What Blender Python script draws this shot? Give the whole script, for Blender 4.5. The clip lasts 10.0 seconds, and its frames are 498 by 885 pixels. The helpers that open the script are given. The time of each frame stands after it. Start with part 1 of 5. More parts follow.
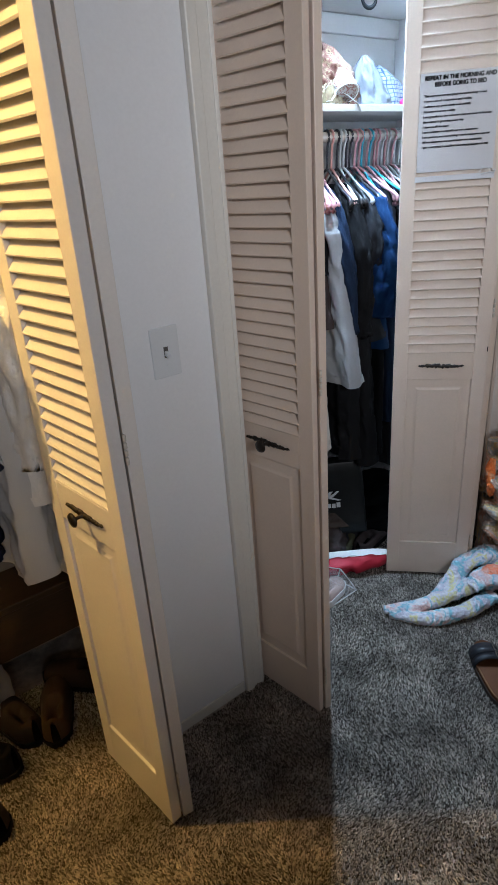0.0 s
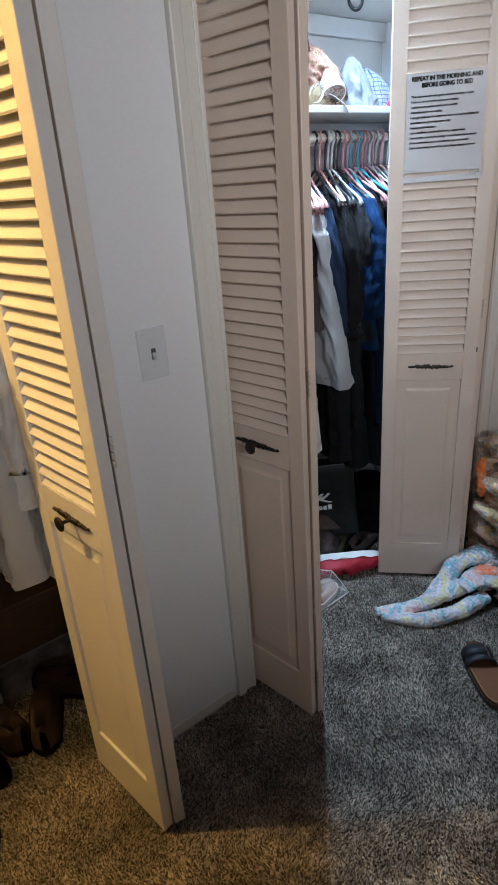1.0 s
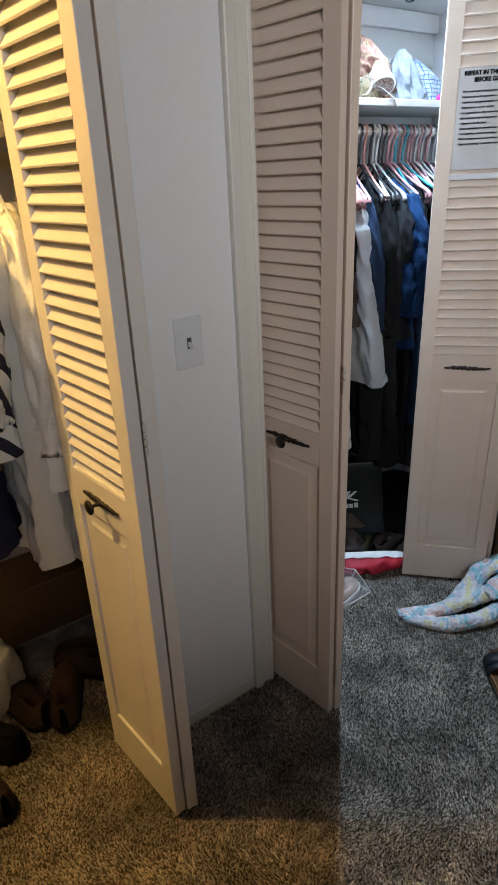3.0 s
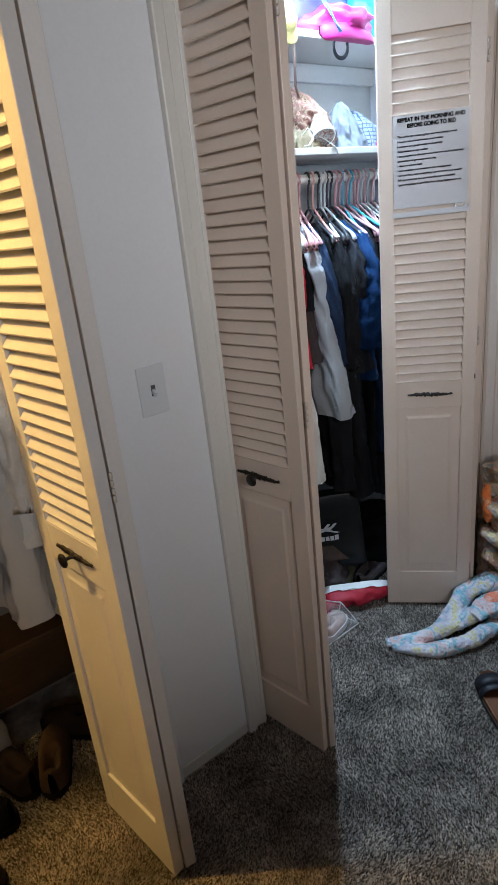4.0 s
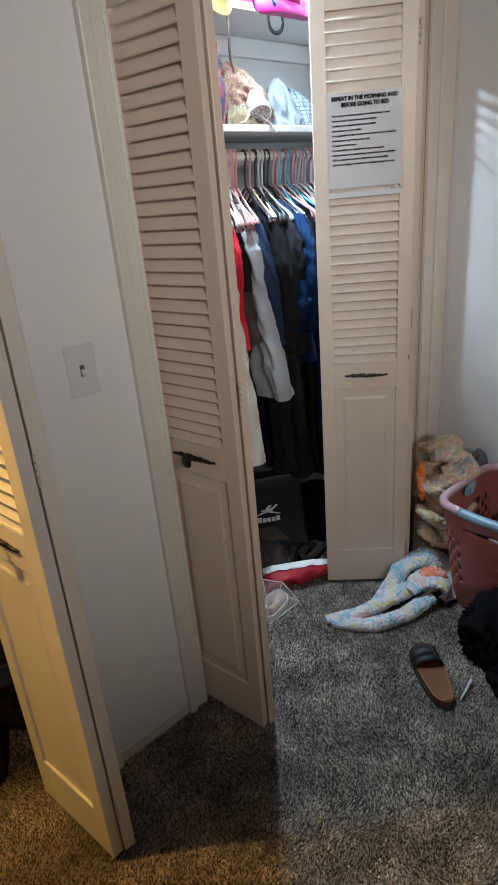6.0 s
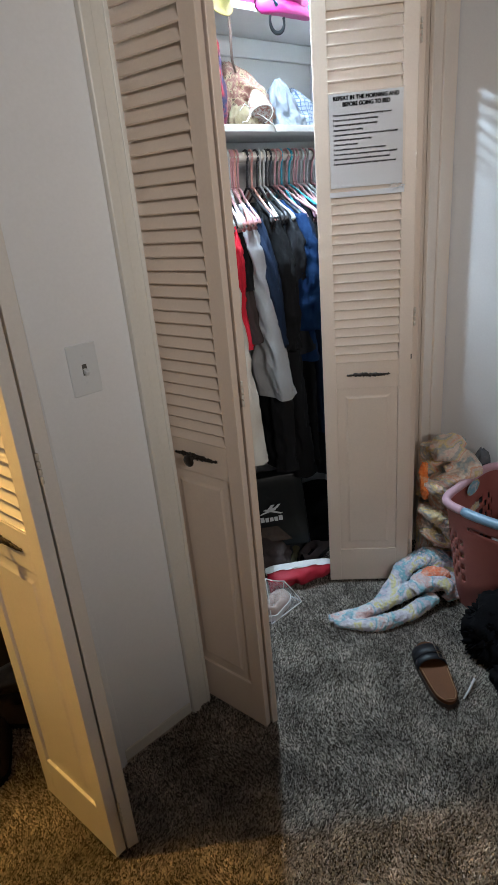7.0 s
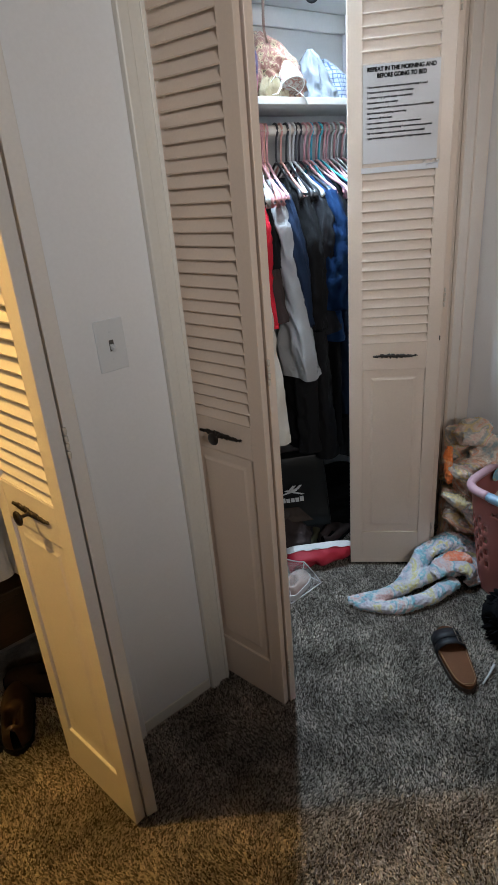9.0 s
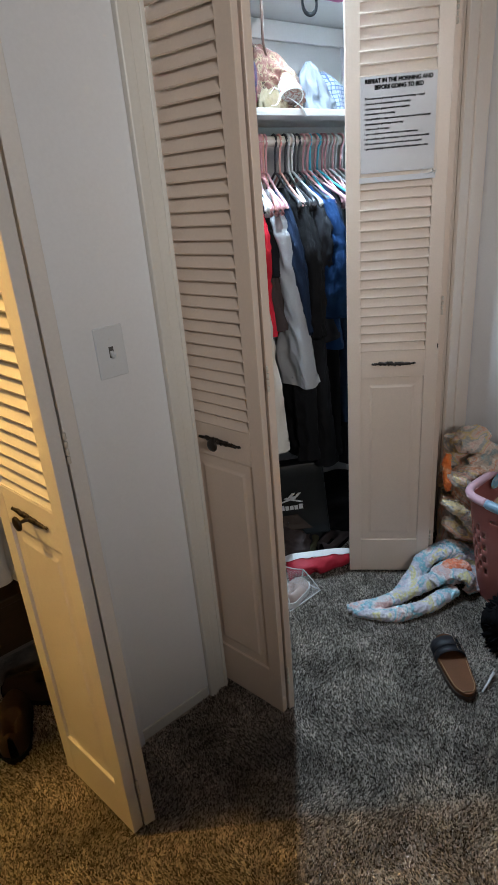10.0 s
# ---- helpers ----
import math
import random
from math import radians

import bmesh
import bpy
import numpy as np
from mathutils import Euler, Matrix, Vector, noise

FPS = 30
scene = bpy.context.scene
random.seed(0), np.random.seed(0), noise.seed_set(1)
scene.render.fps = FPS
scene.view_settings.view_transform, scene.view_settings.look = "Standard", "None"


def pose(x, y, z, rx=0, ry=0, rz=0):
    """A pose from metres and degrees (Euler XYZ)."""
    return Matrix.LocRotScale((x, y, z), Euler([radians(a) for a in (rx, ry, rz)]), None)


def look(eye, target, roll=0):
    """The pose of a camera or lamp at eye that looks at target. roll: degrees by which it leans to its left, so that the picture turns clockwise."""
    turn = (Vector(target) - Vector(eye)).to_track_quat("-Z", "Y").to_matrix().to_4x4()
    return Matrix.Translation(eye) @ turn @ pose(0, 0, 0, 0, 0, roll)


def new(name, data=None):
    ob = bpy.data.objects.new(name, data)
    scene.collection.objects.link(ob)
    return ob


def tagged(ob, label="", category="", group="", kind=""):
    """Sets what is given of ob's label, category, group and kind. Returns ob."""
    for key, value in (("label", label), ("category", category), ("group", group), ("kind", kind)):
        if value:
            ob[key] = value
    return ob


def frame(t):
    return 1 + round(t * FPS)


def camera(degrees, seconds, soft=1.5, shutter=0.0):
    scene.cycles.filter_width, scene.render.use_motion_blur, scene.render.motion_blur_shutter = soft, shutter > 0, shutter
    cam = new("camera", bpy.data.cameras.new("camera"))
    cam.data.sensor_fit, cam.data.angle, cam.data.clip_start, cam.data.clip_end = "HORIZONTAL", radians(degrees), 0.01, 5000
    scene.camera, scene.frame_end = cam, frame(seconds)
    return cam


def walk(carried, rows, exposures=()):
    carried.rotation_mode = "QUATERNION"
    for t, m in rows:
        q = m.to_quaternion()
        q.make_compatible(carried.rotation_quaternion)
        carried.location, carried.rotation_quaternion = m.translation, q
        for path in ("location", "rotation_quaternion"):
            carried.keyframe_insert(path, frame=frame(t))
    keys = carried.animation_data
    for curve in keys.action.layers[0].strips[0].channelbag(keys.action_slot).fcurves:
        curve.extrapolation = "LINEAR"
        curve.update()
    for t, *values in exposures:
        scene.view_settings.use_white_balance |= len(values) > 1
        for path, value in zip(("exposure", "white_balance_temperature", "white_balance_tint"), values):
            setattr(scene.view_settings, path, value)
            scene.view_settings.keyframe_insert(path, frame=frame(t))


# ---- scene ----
cam = camera(46.4, 10.0)
PATH = [
    (0, (0.336, 0.017, 1.477), (1.401, 1.494, 0.649), -4.3),
    (0.5, (0.342, 0.026, 1.475), (1.417, 1.492, 0.641), -3.7),
    (1, (0.346, 0.02, 1.468), (1.436, 1.484, 0.649), -4.4),
    (1.5, (0.341, 0.029, 1.465), (1.427, 1.5, 0.654), -4.0),
    (2, (0.343, 0.034, 1.471), (1.417, 1.507, 0.649), -4.0),
    (2.5, (0.337, 0.035, 1.466), (1.339, 1.527, 0.589), -2.2),
    (4, (0.354, -0.009, 1.471), (1.451, 1.505, 0.76), -6.4),
    (4.5, (0.368, -0.027, 1.459), (1.616, 1.352, 0.724), -4.3),
    (5, (0.379, -0.031, 1.464), (1.594, 1.365, 0.706), -4.5),
    (5.5, (0.384, -0.026, 1.461), (1.595, 1.36, 0.68), -5.0),
    (7, (0.383, -0.031, 1.453), (1.587, 1.365, 0.679), -5.3),
    (7.5, (0.379, -0.028, 1.448), (1.547, 1.394, 0.664), -5.3),
    (8, (0.378, -0.017, 1.451), (1.505, 1.419, 0.634), -5.7),
    (8.5, (0.374, -0.02, 1.445), (1.509, 1.413, 0.635), -5.6),
    (9, (0.375, -0.018, 1.447), (1.51, 1.406, 0.619), -5.0),
    (9.5, (0.371, -0.02, 1.443), (1.514, 1.402, 0.625), -5.1),
    (10, (0.371, -0.025, 1.443), (1.517, 1.406, 0.644), -4.9),
]
walk(cam, [(t, look(eye, target, roll)) for t, eye, target, roll in PATH], ((0.0, 0.04, 5820, 10), (1.0, -0.02, 5950, 10), (2.5, -0.06, 6220, 10), (4.0, -0.06, 5920, 10), (4.6, -0.06, 6320, 10), (5.5, -0.08, 6580, 10), (8.5, -0.08, 6500, 10), (10.0, -0.08, 6360, 10)))

# ---- light: one bulb high in each closet, a dim unseen fill lamp added behind the camera ----
world = bpy.data.worlds.new("world")
world.use_nodes = True
world.node_tree.nodes["Background"].inputs[0].default_value = (0.8, 0.85, 1.0, 1)
world.node_tree.nodes["Background"].inputs[1].default_value = 0.0
scene.world = world


def bulb(name, place, watts, colour, radius):
    lamp = bpy.data.lights.new(name, "POINT")
    lamp.energy, lamp.color, lamp.shadow_soft_size = watts, colour, radius
    ob = new(name, lamp)
    ob.location = place
    return ob


bulb("closet_bulb_cool", (1.680, 1.425, 2.32), 106.0, (0.615, 0.82, 1.0), 0.034)
bulb("closet_bulb_warm", (-0.10, 1.537, 2.32), 88.0, (1.0, 0.585, 0.155), 0.02)
# Added area lamp near the ceiling, out of view; narrow spread spares the floor.
fill_light = bpy.data.lights.new("room_fill_light", "AREA")
fill_light.shape, fill_light.size, fill_light.size_y, fill_light.energy, fill_light.color = "RECTANGLE", 0.9, 0.3, 4.7, (1.0, 0.96, 0.92)
fill_light.spread = radians(52)
new("room_fill_light", fill_light).matrix_world = look((0.05, -2.15, 2.22), (1.65, 1.10, 1.50))
scene.view_settings.exposure = 0.0

# ---- materials ----


def mat(name, colour, rough=0.5, vary=0.08, scale=6.0, grain=90.0, bump=0.15, metal=0.0, sheen=0.0, spec=0.5, dirt=None, per_object=0.0, per_island=0.0, stretch=(1, 1, 1)):
    """A painted, woven or moulded surface: two scales of variation in colour, gloss and relief."""
    m = bpy.data.materials.new(name)
    m.use_nodes = True
    t = m.node_tree
    n, l = t.nodes, t.links
    b = n["Principled BSDF"]
    b.inputs["Roughness"].default_value = rough
    b.inputs["Metallic"].default_value = metal
    b.inputs["Specular IOR Level"].default_value = spec
    b.inputs["Sheen Weight"].default_value = sheen
    co = n.new("ShaderNodeTexCoord")
    mp = n.new("ShaderNodeMapping")
    mp.inputs["Scale"].default_value = stretch
    l.new(co.outputs["Object"], mp.inputs["Vector"])
    big = n.new("ShaderNodeTexNoise")
    big.inputs["Scale"].default_value, big.inputs["Detail"].default_value = scale, 4
    fine = n.new("ShaderNodeTexNoise")
    fine.inputs["Scale"].default_value, fine.inputs["Detail"].default_value = grain, 3
    l.new(mp.outputs[0], big.inputs["Vector"])
    l.new(mp.outputs[0], fine.inputs["Vector"])
    add = n.new("ShaderNodeMath")
    add.operation = "ADD"
    l.new(big.outputs["Fac"], add.inputs[0])
    l.new(fine.outputs["Fac"], add.inputs[1])
    rng = n.new("ShaderNodeMapRange")
    rng.inputs["From Min"].default_value, rng.inputs["From Max"].default_value = 0.6, 1.4
    rng.inputs["To Min"].default_value, rng.inputs["To Max"].default_value = 1 - vary, 1 + vary
    l.new(add.outputs[0], rng.inputs["Value"])
    last = rng.outputs[0]
    for amount, node, out in ((per_object, "ShaderNodeObjectInfo", "Random"), (per_island, "ShaderNodeNewGeometry", "Random Per Island")):
        if amount:
            src = n.new(node)
            r2 = n.new("ShaderNodeMapRange")
            r2.inputs["To Min"].default_value, r2.inputs["To Max"].default_value = 1 - amount, 1 + amount
            l.new(src.outputs[out], r2.inputs["Value"])
            mul = n.new("ShaderNodeMath")
            mul.operation = "MULTIPLY"
            l.new(last, mul.inputs[0])
            l.new(r2.outputs[0], mul.inputs[1])
            last = mul.outputs[0]
    mix = n.new("ShaderNodeMix")
    mix.data_type, mix.blend_type = "RGBA", "MULTIPLY"
    mix.inputs["Factor"].default_value = 1.0
    mix.inputs["A"].default_value = (*colour, 1)
    l.new(last, mix.inputs["B"])
    base = mix.outputs["Result"]
    if dirt:
        spots = n.new("ShaderNodeTexNoise")
        spots.inputs["Scale"].default_value, spots.inputs["Detail"].default_value = dirt[1], 6
        l.new(co.outputs["Object"], spots.inputs["Vector"])
        r3 = n.new("ShaderNodeMapRange")
        r3.inputs["From Min"].default_value, r3.inputs["From Max"].default_value = dirt[2], dirt[2] + 0.15
        l.new(spots.outputs["Fac"], r3.inputs["Value"])
        m3 = n.new("ShaderNodeMix")
        m3.data_type = "RGBA"
        m3.inputs["B"].default_value = (*dirt[0], 1)
        l.new(r3.outputs[0], m3.inputs["Factor"])
        l.new(base, m3.inputs["A"])
        base = m3.outputs["Result"]
    l.new(base, b.inputs["Base Color"])
    if bump:
        bp = n.new("ShaderNodeBump")
        bp.inputs["Strength"].default_value, bp.inputs["Distance"].default_value = bump, 0.002
        l.new(add.outputs[0], bp.inputs["Height"])
        l.new(bp.outputs[0], b.inputs["Normal"])
    return m


def patch_mat(name, colours, scale=9.0, rough=0.95, bump=0.6, grain=220.0, sheen=0.4):
    """A fluffy or printed cloth with patches of several colours."""
    m = mat(name, (1, 1, 1), rough, 0.12, 12.0, grain, bump, sheen=sheen)
    t = m.node_tree
    n, l = t.nodes, t.links
    co = n.new("ShaderNodeTexCoord")
    wob = n.new("ShaderNodeTexNoise")
    wob.inputs["Scale"].default_value, wob.inputs["Detail"].default_value = scale, 4
    wob.inputs["Distortion"].default_value = 0.9
    l.new(co.outputs["Object"], wob.inputs["Vector"])
    ramp = n.new("ShaderNodeValToRGB")
    ramp.color_ramp.interpolation = "EASE"
    els = ramp.color_ramp.elements
    while len(els) < len(colours):
        els.new(0.5)
    for i, c in enumerate(colours):
        els[i].position = 0.31 + 0.38 * i / (len(colours) - 1)
        els[i].color = (*c, 1)
    l.new(wob.outputs["Fac"], ramp.inputs[0])
    for node in n:
        if node.type == "MIX" and node.blend_type == "MULTIPLY":
            l.new(ramp.outputs[0], node.inputs["A"])
    return m


def stripe_mat(name, light, dark, scale, share=0.35, axis="Z"):
    m = mat(name, light, 0.85, 0.06, 10, 300, 0.3)
    t = m.node_tree
    n, l = t.nodes, t.links
    co = n.new("ShaderNodeTexCoord")
    wave = n.new("ShaderNodeTexWave")
    wave.bands_direction = axis
    wave.inputs["Scale"].default_value, wave.inputs["Distortion"].default_value = scale, 0.6
    l.new(co.outputs["Object"], wave.inputs["Vector"])
    step = n.new("ShaderNodeMath")
    step.operation = "LESS_THAN"
    step.inputs[1].default_value = share
    l.new(wave.outputs["Fac"], step.inputs[0])
    mx = n.new("ShaderNodeMix")
    mx.data_type = "RGBA"
    mx.inputs["A"].default_value, mx.inputs["B"].default_value = (*light, 1), (*dark, 1)
    l.new(step.outputs[0], mx.inputs["Factor"])
    for node in n:
        if node.type == "MIX" and node.blend_type == "MULTIPLY":
            l.new(mx.outputs["Result"], node.inputs["A"])
    return m


def carpet_mat():
    """Cut pile: tufts of light and dark yarn, and broad patches where the nap lies differently."""
    m = mat("carpet", (0.325, 0.283, 0.245), 1.0, 0.30, 60, 300, 0.2, spec=0.0)
    t = m.node_tree
    n, l = t.nodes, t.links
    co = n.new("ShaderNodeTexCoord")
    last = next(k for k in n if k.type == "MIX" and k.blend_type == "MULTIPLY")
    for scale, detail, lo, hi, dark, light in ((6.5, 3, 0.36, 0.64, 0.68, 1.28), (17.0, 2, 0.36, 0.64, 0.84, 1.14)):
        nz = n.new("ShaderNodeTexNoise")
        nz.inputs["Scale"].default_value, nz.inputs["Detail"].default_value = scale, detail
        l.new(co.outputs["Object"], nz.inputs["Vector"])
        rg = n.new("ShaderNodeMapRange")
        for key, v in (("From Min", lo), ("From Max", hi), ("To Min", dark), ("To Max", light)):
            rg.inputs[key].default_value = v
        l.new(nz.outputs["Fac"], rg.inputs["Value"])
        mx = n.new("ShaderNodeMix")
        mx.data_type, mx.blend_type = "RGBA", "MULTIPLY"
        mx.inputs["Factor"].default_value = 1.0
        l.new(last.outputs["Result"], mx.inputs["A"])
        l.new(rg.outputs[0], mx.inputs["B"])
        last = mx
    geo = n.new("ShaderNodeNewGeometry")
    yarn = n.new("ShaderNodeValToRGB")
    els = yarn.color_ramp.elements
    els[0].position, els[0].color = 0.0, (0.22, 0.21, 0.20, 1)
    els[1].position, els[1].color = 1.0, (1.9, 1.9, 1.9, 1)
    els.new(0.35).color = (0.55, 0.54, 0.53, 1)
    els.new(0.75).color = (1.15, 1.15, 1.15, 1)
    l.new(geo.outputs["Random Per Island"], yarn.inputs[0])
    mx = n.new("ShaderNodeMix")
    mx.data_type, mx.blend_type = "RGBA", "MULTIPLY"
    mx.inputs["Factor"].default_value = 1.0
    l.new(last.outputs["Result"], mx.inputs["A"])
    l.new(yarn.outputs[0], mx.inputs["B"])
    l.new(mx.outputs["Result"], n["Principled BSDF"].inputs["Base Color"])
    return m


WALL = mat("wall_paint", (0.80, 0.81, 0.83), 0.6, 0.03, 3, 140, 0.12)
CEIL = mat("ceiling_paint", (0.75, 0.75, 0.74), 0.8, 0.03, 3, 120, 0.2)
DOOR_PALE = mat("pale_door_paint", (0.73, 0.70, 0.67), 0.42, 0.045, 5, 160, 0.10, per_object=0.02)
DOOR = mat("door_paint", (0.72, 0.60, 0.505), 0.42, 0.045, 5, 160, 0.10, per_object=0.02)
TRIM = mat("trim_paint", (0.77, 0.69, 0.615), 0.42, 0.04, 4, 120, 0.10)
CASING = mat("grey_cream_paint", (0.70, 0.68, 0.63), 0.40, 0.05, 4, 120, 0.12)
# Closet and shelf paint set dark against burn-out by the bulb; tan cuts bounce.
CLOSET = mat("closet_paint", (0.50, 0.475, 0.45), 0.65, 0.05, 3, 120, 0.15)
CLOSET_DIMMED = mat("dimmed_closet_paint", (0.33, 0.29, 0.25), 0.7, 0.05, 3, 120, 0.15)
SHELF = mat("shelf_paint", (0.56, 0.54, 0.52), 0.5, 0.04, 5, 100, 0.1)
CARPET = carpet_mat()
BRONZE = mat("dark_bronze", (0.022, 0.016, 0.012), 0.42, 0.25, 30, 400, 0.4, metal=0.45)
HINGE = mat("painted_hinge", (0.60, 0.55, 0.48), 0.4, 0.06, 20, 300, 0.2)
DARKHOLE = mat("dark_screw", (0.03, 0.022, 0.018), 0.5, 0.2, 30, 300, 0.2, metal=0.5)
PLATE = mat("switch_plastic", (0.71, 0.735, 0.76), 0.32, 0.02, 8, 200, 0.03)
WOODROD = mat("rod_paint", (0.62, 0.56, 0.50), 0.4, 0.06, 6, 90, 0.1)

# ---- mesh helpers ----


def mesh_of(bm, name, smooth=False):
    me = bpy.data.meshes.new(name)
    bmesh.ops.recalc_face_normals(bm, faces=bm.faces[:])
    bm.to_mesh(me)
    bm.free()
    if smooth:
        me.polygons.foreach_set("use_smooth", [True] * len(me.polygons))
    return me


def part(name, bm, material, parent=None, label="", smooth=False):
    me = mesh_of(bm, name, smooth)
    me.materials.append(material)
    ob = new(name, me)
    if parent:
        ob.parent = parent
    if label:
        tagged(ob, label)
    return ob


def share(name, me, parent, m=None):
    ob = new(name, me)
    ob.parent = parent
    if m is not None:
        ob.matrix_basis = m
    return ob


def thing(name, label, category, m=None, group=""):
    ob = new(name)
    ob.empty_display_size = 0.05
    tagged(ob, label, category, group)
    if m is not None:
        ob.matrix_basis = m
    return ob


def box(bm, x0, x1, y0, y1, z0, z1, bevel=0.0, seg=1):
    vs = bmesh.ops.create_cube(bm, size=1.0, matrix=Matrix.LocRotScale(((x0 + x1) / 2, (y0 + y1) / 2, (z0 + z1) / 2), None, (x1 - x0, y1 - y0, z1 - z0)))["verts"]
    if bevel:
        es = {e for v in vs for e in v.link_edges}
        bmesh.ops.bevel(bm, geom=list(es), offset=bevel, segments=seg, affect="EDGES", profile=0.5)
    return bm


def boxes(*specs, bevel=0.0):
    bm = bmesh.new()
    for s in specs:
        box(bm, *s, bevel=bevel)
    return bm


def tube(bm, pts, radii, n=12, cap=True, squash=None):
    """A round bar along pts; squash: (a, b) factors of its two half-widths."""
    pts = [Vector(p) for p in pts]
    if not hasattr(radii, "__len__"):
        radii = [radii] * len(pts)
    a, b = squash or (1, 1)
    up = Vector((0, 0, 1))
    rings = []
    for i, p in enumerate(pts):
        d = (pts[min(i + 1, len(pts) - 1)] - pts[max(i - 1, 0)]).normalized()
        side = d.cross(up)
        if side.length < 0.05:
            side = d.cross(Vector((0, 1, 0)))
        side.normalize()
        over = side.cross(d)
        rings.append([bm.verts.new(p + radii[i] * (a * math.cos(2 * math.pi * k / n) * side + b * math.sin(2 * math.pi * k / n) * over)) for k in range(n)])
    for r, s in zip(rings, rings[1:]):
        for k in range(n):
            bm.faces.new((r[k], r[(k + 1) % n], s[(k + 1) % n], s[k]))
    if cap:
        bm.faces.new(rings[0][::-1])
        bm.faces.new(rings[-1])
    return bm


def lathe(bm, rings, n=20, m=Matrix.Identity(4)):
    """rings: (radius, height) along local z."""
    rows = [[bm.verts.new(m @ Vector((r * math.cos(2 * math.pi * k / n), r * math.sin(2 * math.pi * k / n), h))) for k in range(n)] for r, h in rings]
    for r, s in zip(rows, rows[1:]):
        for k in range(n):
            bm.faces.new((r[k], r[(k + 1) % n], s[(k + 1) % n], s[k]))
    bm.faces.new(rows[0][::-1])
    bm.faces.new(rows[-1])
    return bm


# ---- structure ----
WALL_Y, WALL_T, CEIL_Z = 1.16, 0.09, 2.44
RIGHT_X, BACK_Y, LEFT_X, REAR_Y = 2.47, 1.80, -2.2, -3.4
A0, A1, B0, B1, HEAD = -0.425, 0.772, 1.135, 2.33, 2.045

wall = part("wall_north", boxes((LEFT_X, A0, WALL_Y, WALL_Y + WALL_T, 0, CEIL_Z), (A1, B0, WALL_Y, WALL_Y + WALL_T, 0, CEIL_Z), (B1, RIGHT_X, WALL_Y, WALL_Y + WALL_T, 0, CEIL_Z),
                            (A0, A1, WALL_Y, WALL_Y + WALL_T, HEAD, CEIL_Z), (B0, B1, WALL_Y, WALL_Y + WALL_T, HEAD, CEIL_Z)), WALL)
tagged(wall, "white painted wall between the two closet openings", "wall", kind="structure")
tagged(part("wall_east", boxes((RIGHT_X, RIGHT_X + 0.09, REAR_Y - 0.09, BACK_Y + 0.09, 0, CEIL_Z)), WALL), "white painted side wall with light from louvres", "wall", kind="structure")
tagged(part("wall_west", boxes((LEFT_X - 0.09, LEFT_X, REAR_Y - 0.09, BACK_Y + 0.09, 0, CEIL_Z)), WALL), "white painted room wall", "wall", kind="structure")
tagged(part("wall_south", boxes((LEFT_X, RIGHT_X, REAR_Y - 0.09, REAR_Y, 0, CEIL_Z)), WALL), "white painted room wall", "wall", kind="structure")
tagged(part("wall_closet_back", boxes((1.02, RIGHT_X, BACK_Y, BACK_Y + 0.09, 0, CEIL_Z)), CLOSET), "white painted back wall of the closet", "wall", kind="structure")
tagged(part("wall_closet_back", boxes((LEFT_X, 1.02, BACK_Y, BACK_Y + 0.09, 0, CEIL_Z)), CLOSET_DIMMED), "back wall of the closet, darkened tan to cut bounced light", "wall", kind="structure")
tagged(part("wall_closet_end", boxes((LEFT_X + 0.001, -0.95, WALL_Y + WALL_T, BACK_Y, 0, CEIL_Z)), CLOSET_DIMMED), "unseen end wall of the closet, darkened tan to cut bounced light", "wall", kind="structure")
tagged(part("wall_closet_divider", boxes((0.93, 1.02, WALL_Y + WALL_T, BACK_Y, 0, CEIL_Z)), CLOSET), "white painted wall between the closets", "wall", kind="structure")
tagged(part("ceiling", boxes((LEFT_X - 0.09, RIGHT_X + 0.09, REAR_Y - 0.09, BACK_Y + 0.09, CEIL_Z, CEIL_Z + 0.08)), CEIL), "plain white ceiling", "ceiling", kind="structure")
tagged(part("floor", boxes((LEFT_X - 0.09, RIGHT_X + 0.09, REAR_Y - 0.09, BACK_Y + 0.09, -0.08, 0.0)), CARPET), "grey-brown carpeted floor", "floor", kind="structure")


def casing(x0, x1, outer_left, z1=HEAD):
    """Moulded door casing: a flat board with a raised outer band and a bead at the opening."""
    bm = bmesh.new()
    w = x1 - x0
    y = WALL_Y
    if outer_left:
        box(bm, x0, x0 + w * 0.42, y - 0.019, y, 0, z1 + 0.06, 0.004, 2)
        box(bm, x0 + w * 0.42, x1 - 0.010, y - 0.012, y, 0, z1 + 0.03, 0.002)
        box(bm, x1 - 0.012, x1, y - 0.015, y, 0, z1 + 0.01, 0.003, 2)
    else:
        box(bm, x1 - w * 0.58, x1, y - 0.019, y, 0, z1 + 0.06, 0.004, 2)
        box(bm, x0 + 0.010, x1 - w * 0.58, y - 0.012, y, 0, z1 + 0.03, 0.002)
        box(bm, x0, x0 + 0.012, y - 0.015, y, 0, z1 + 0.01, 0.003, 2)
    return bm


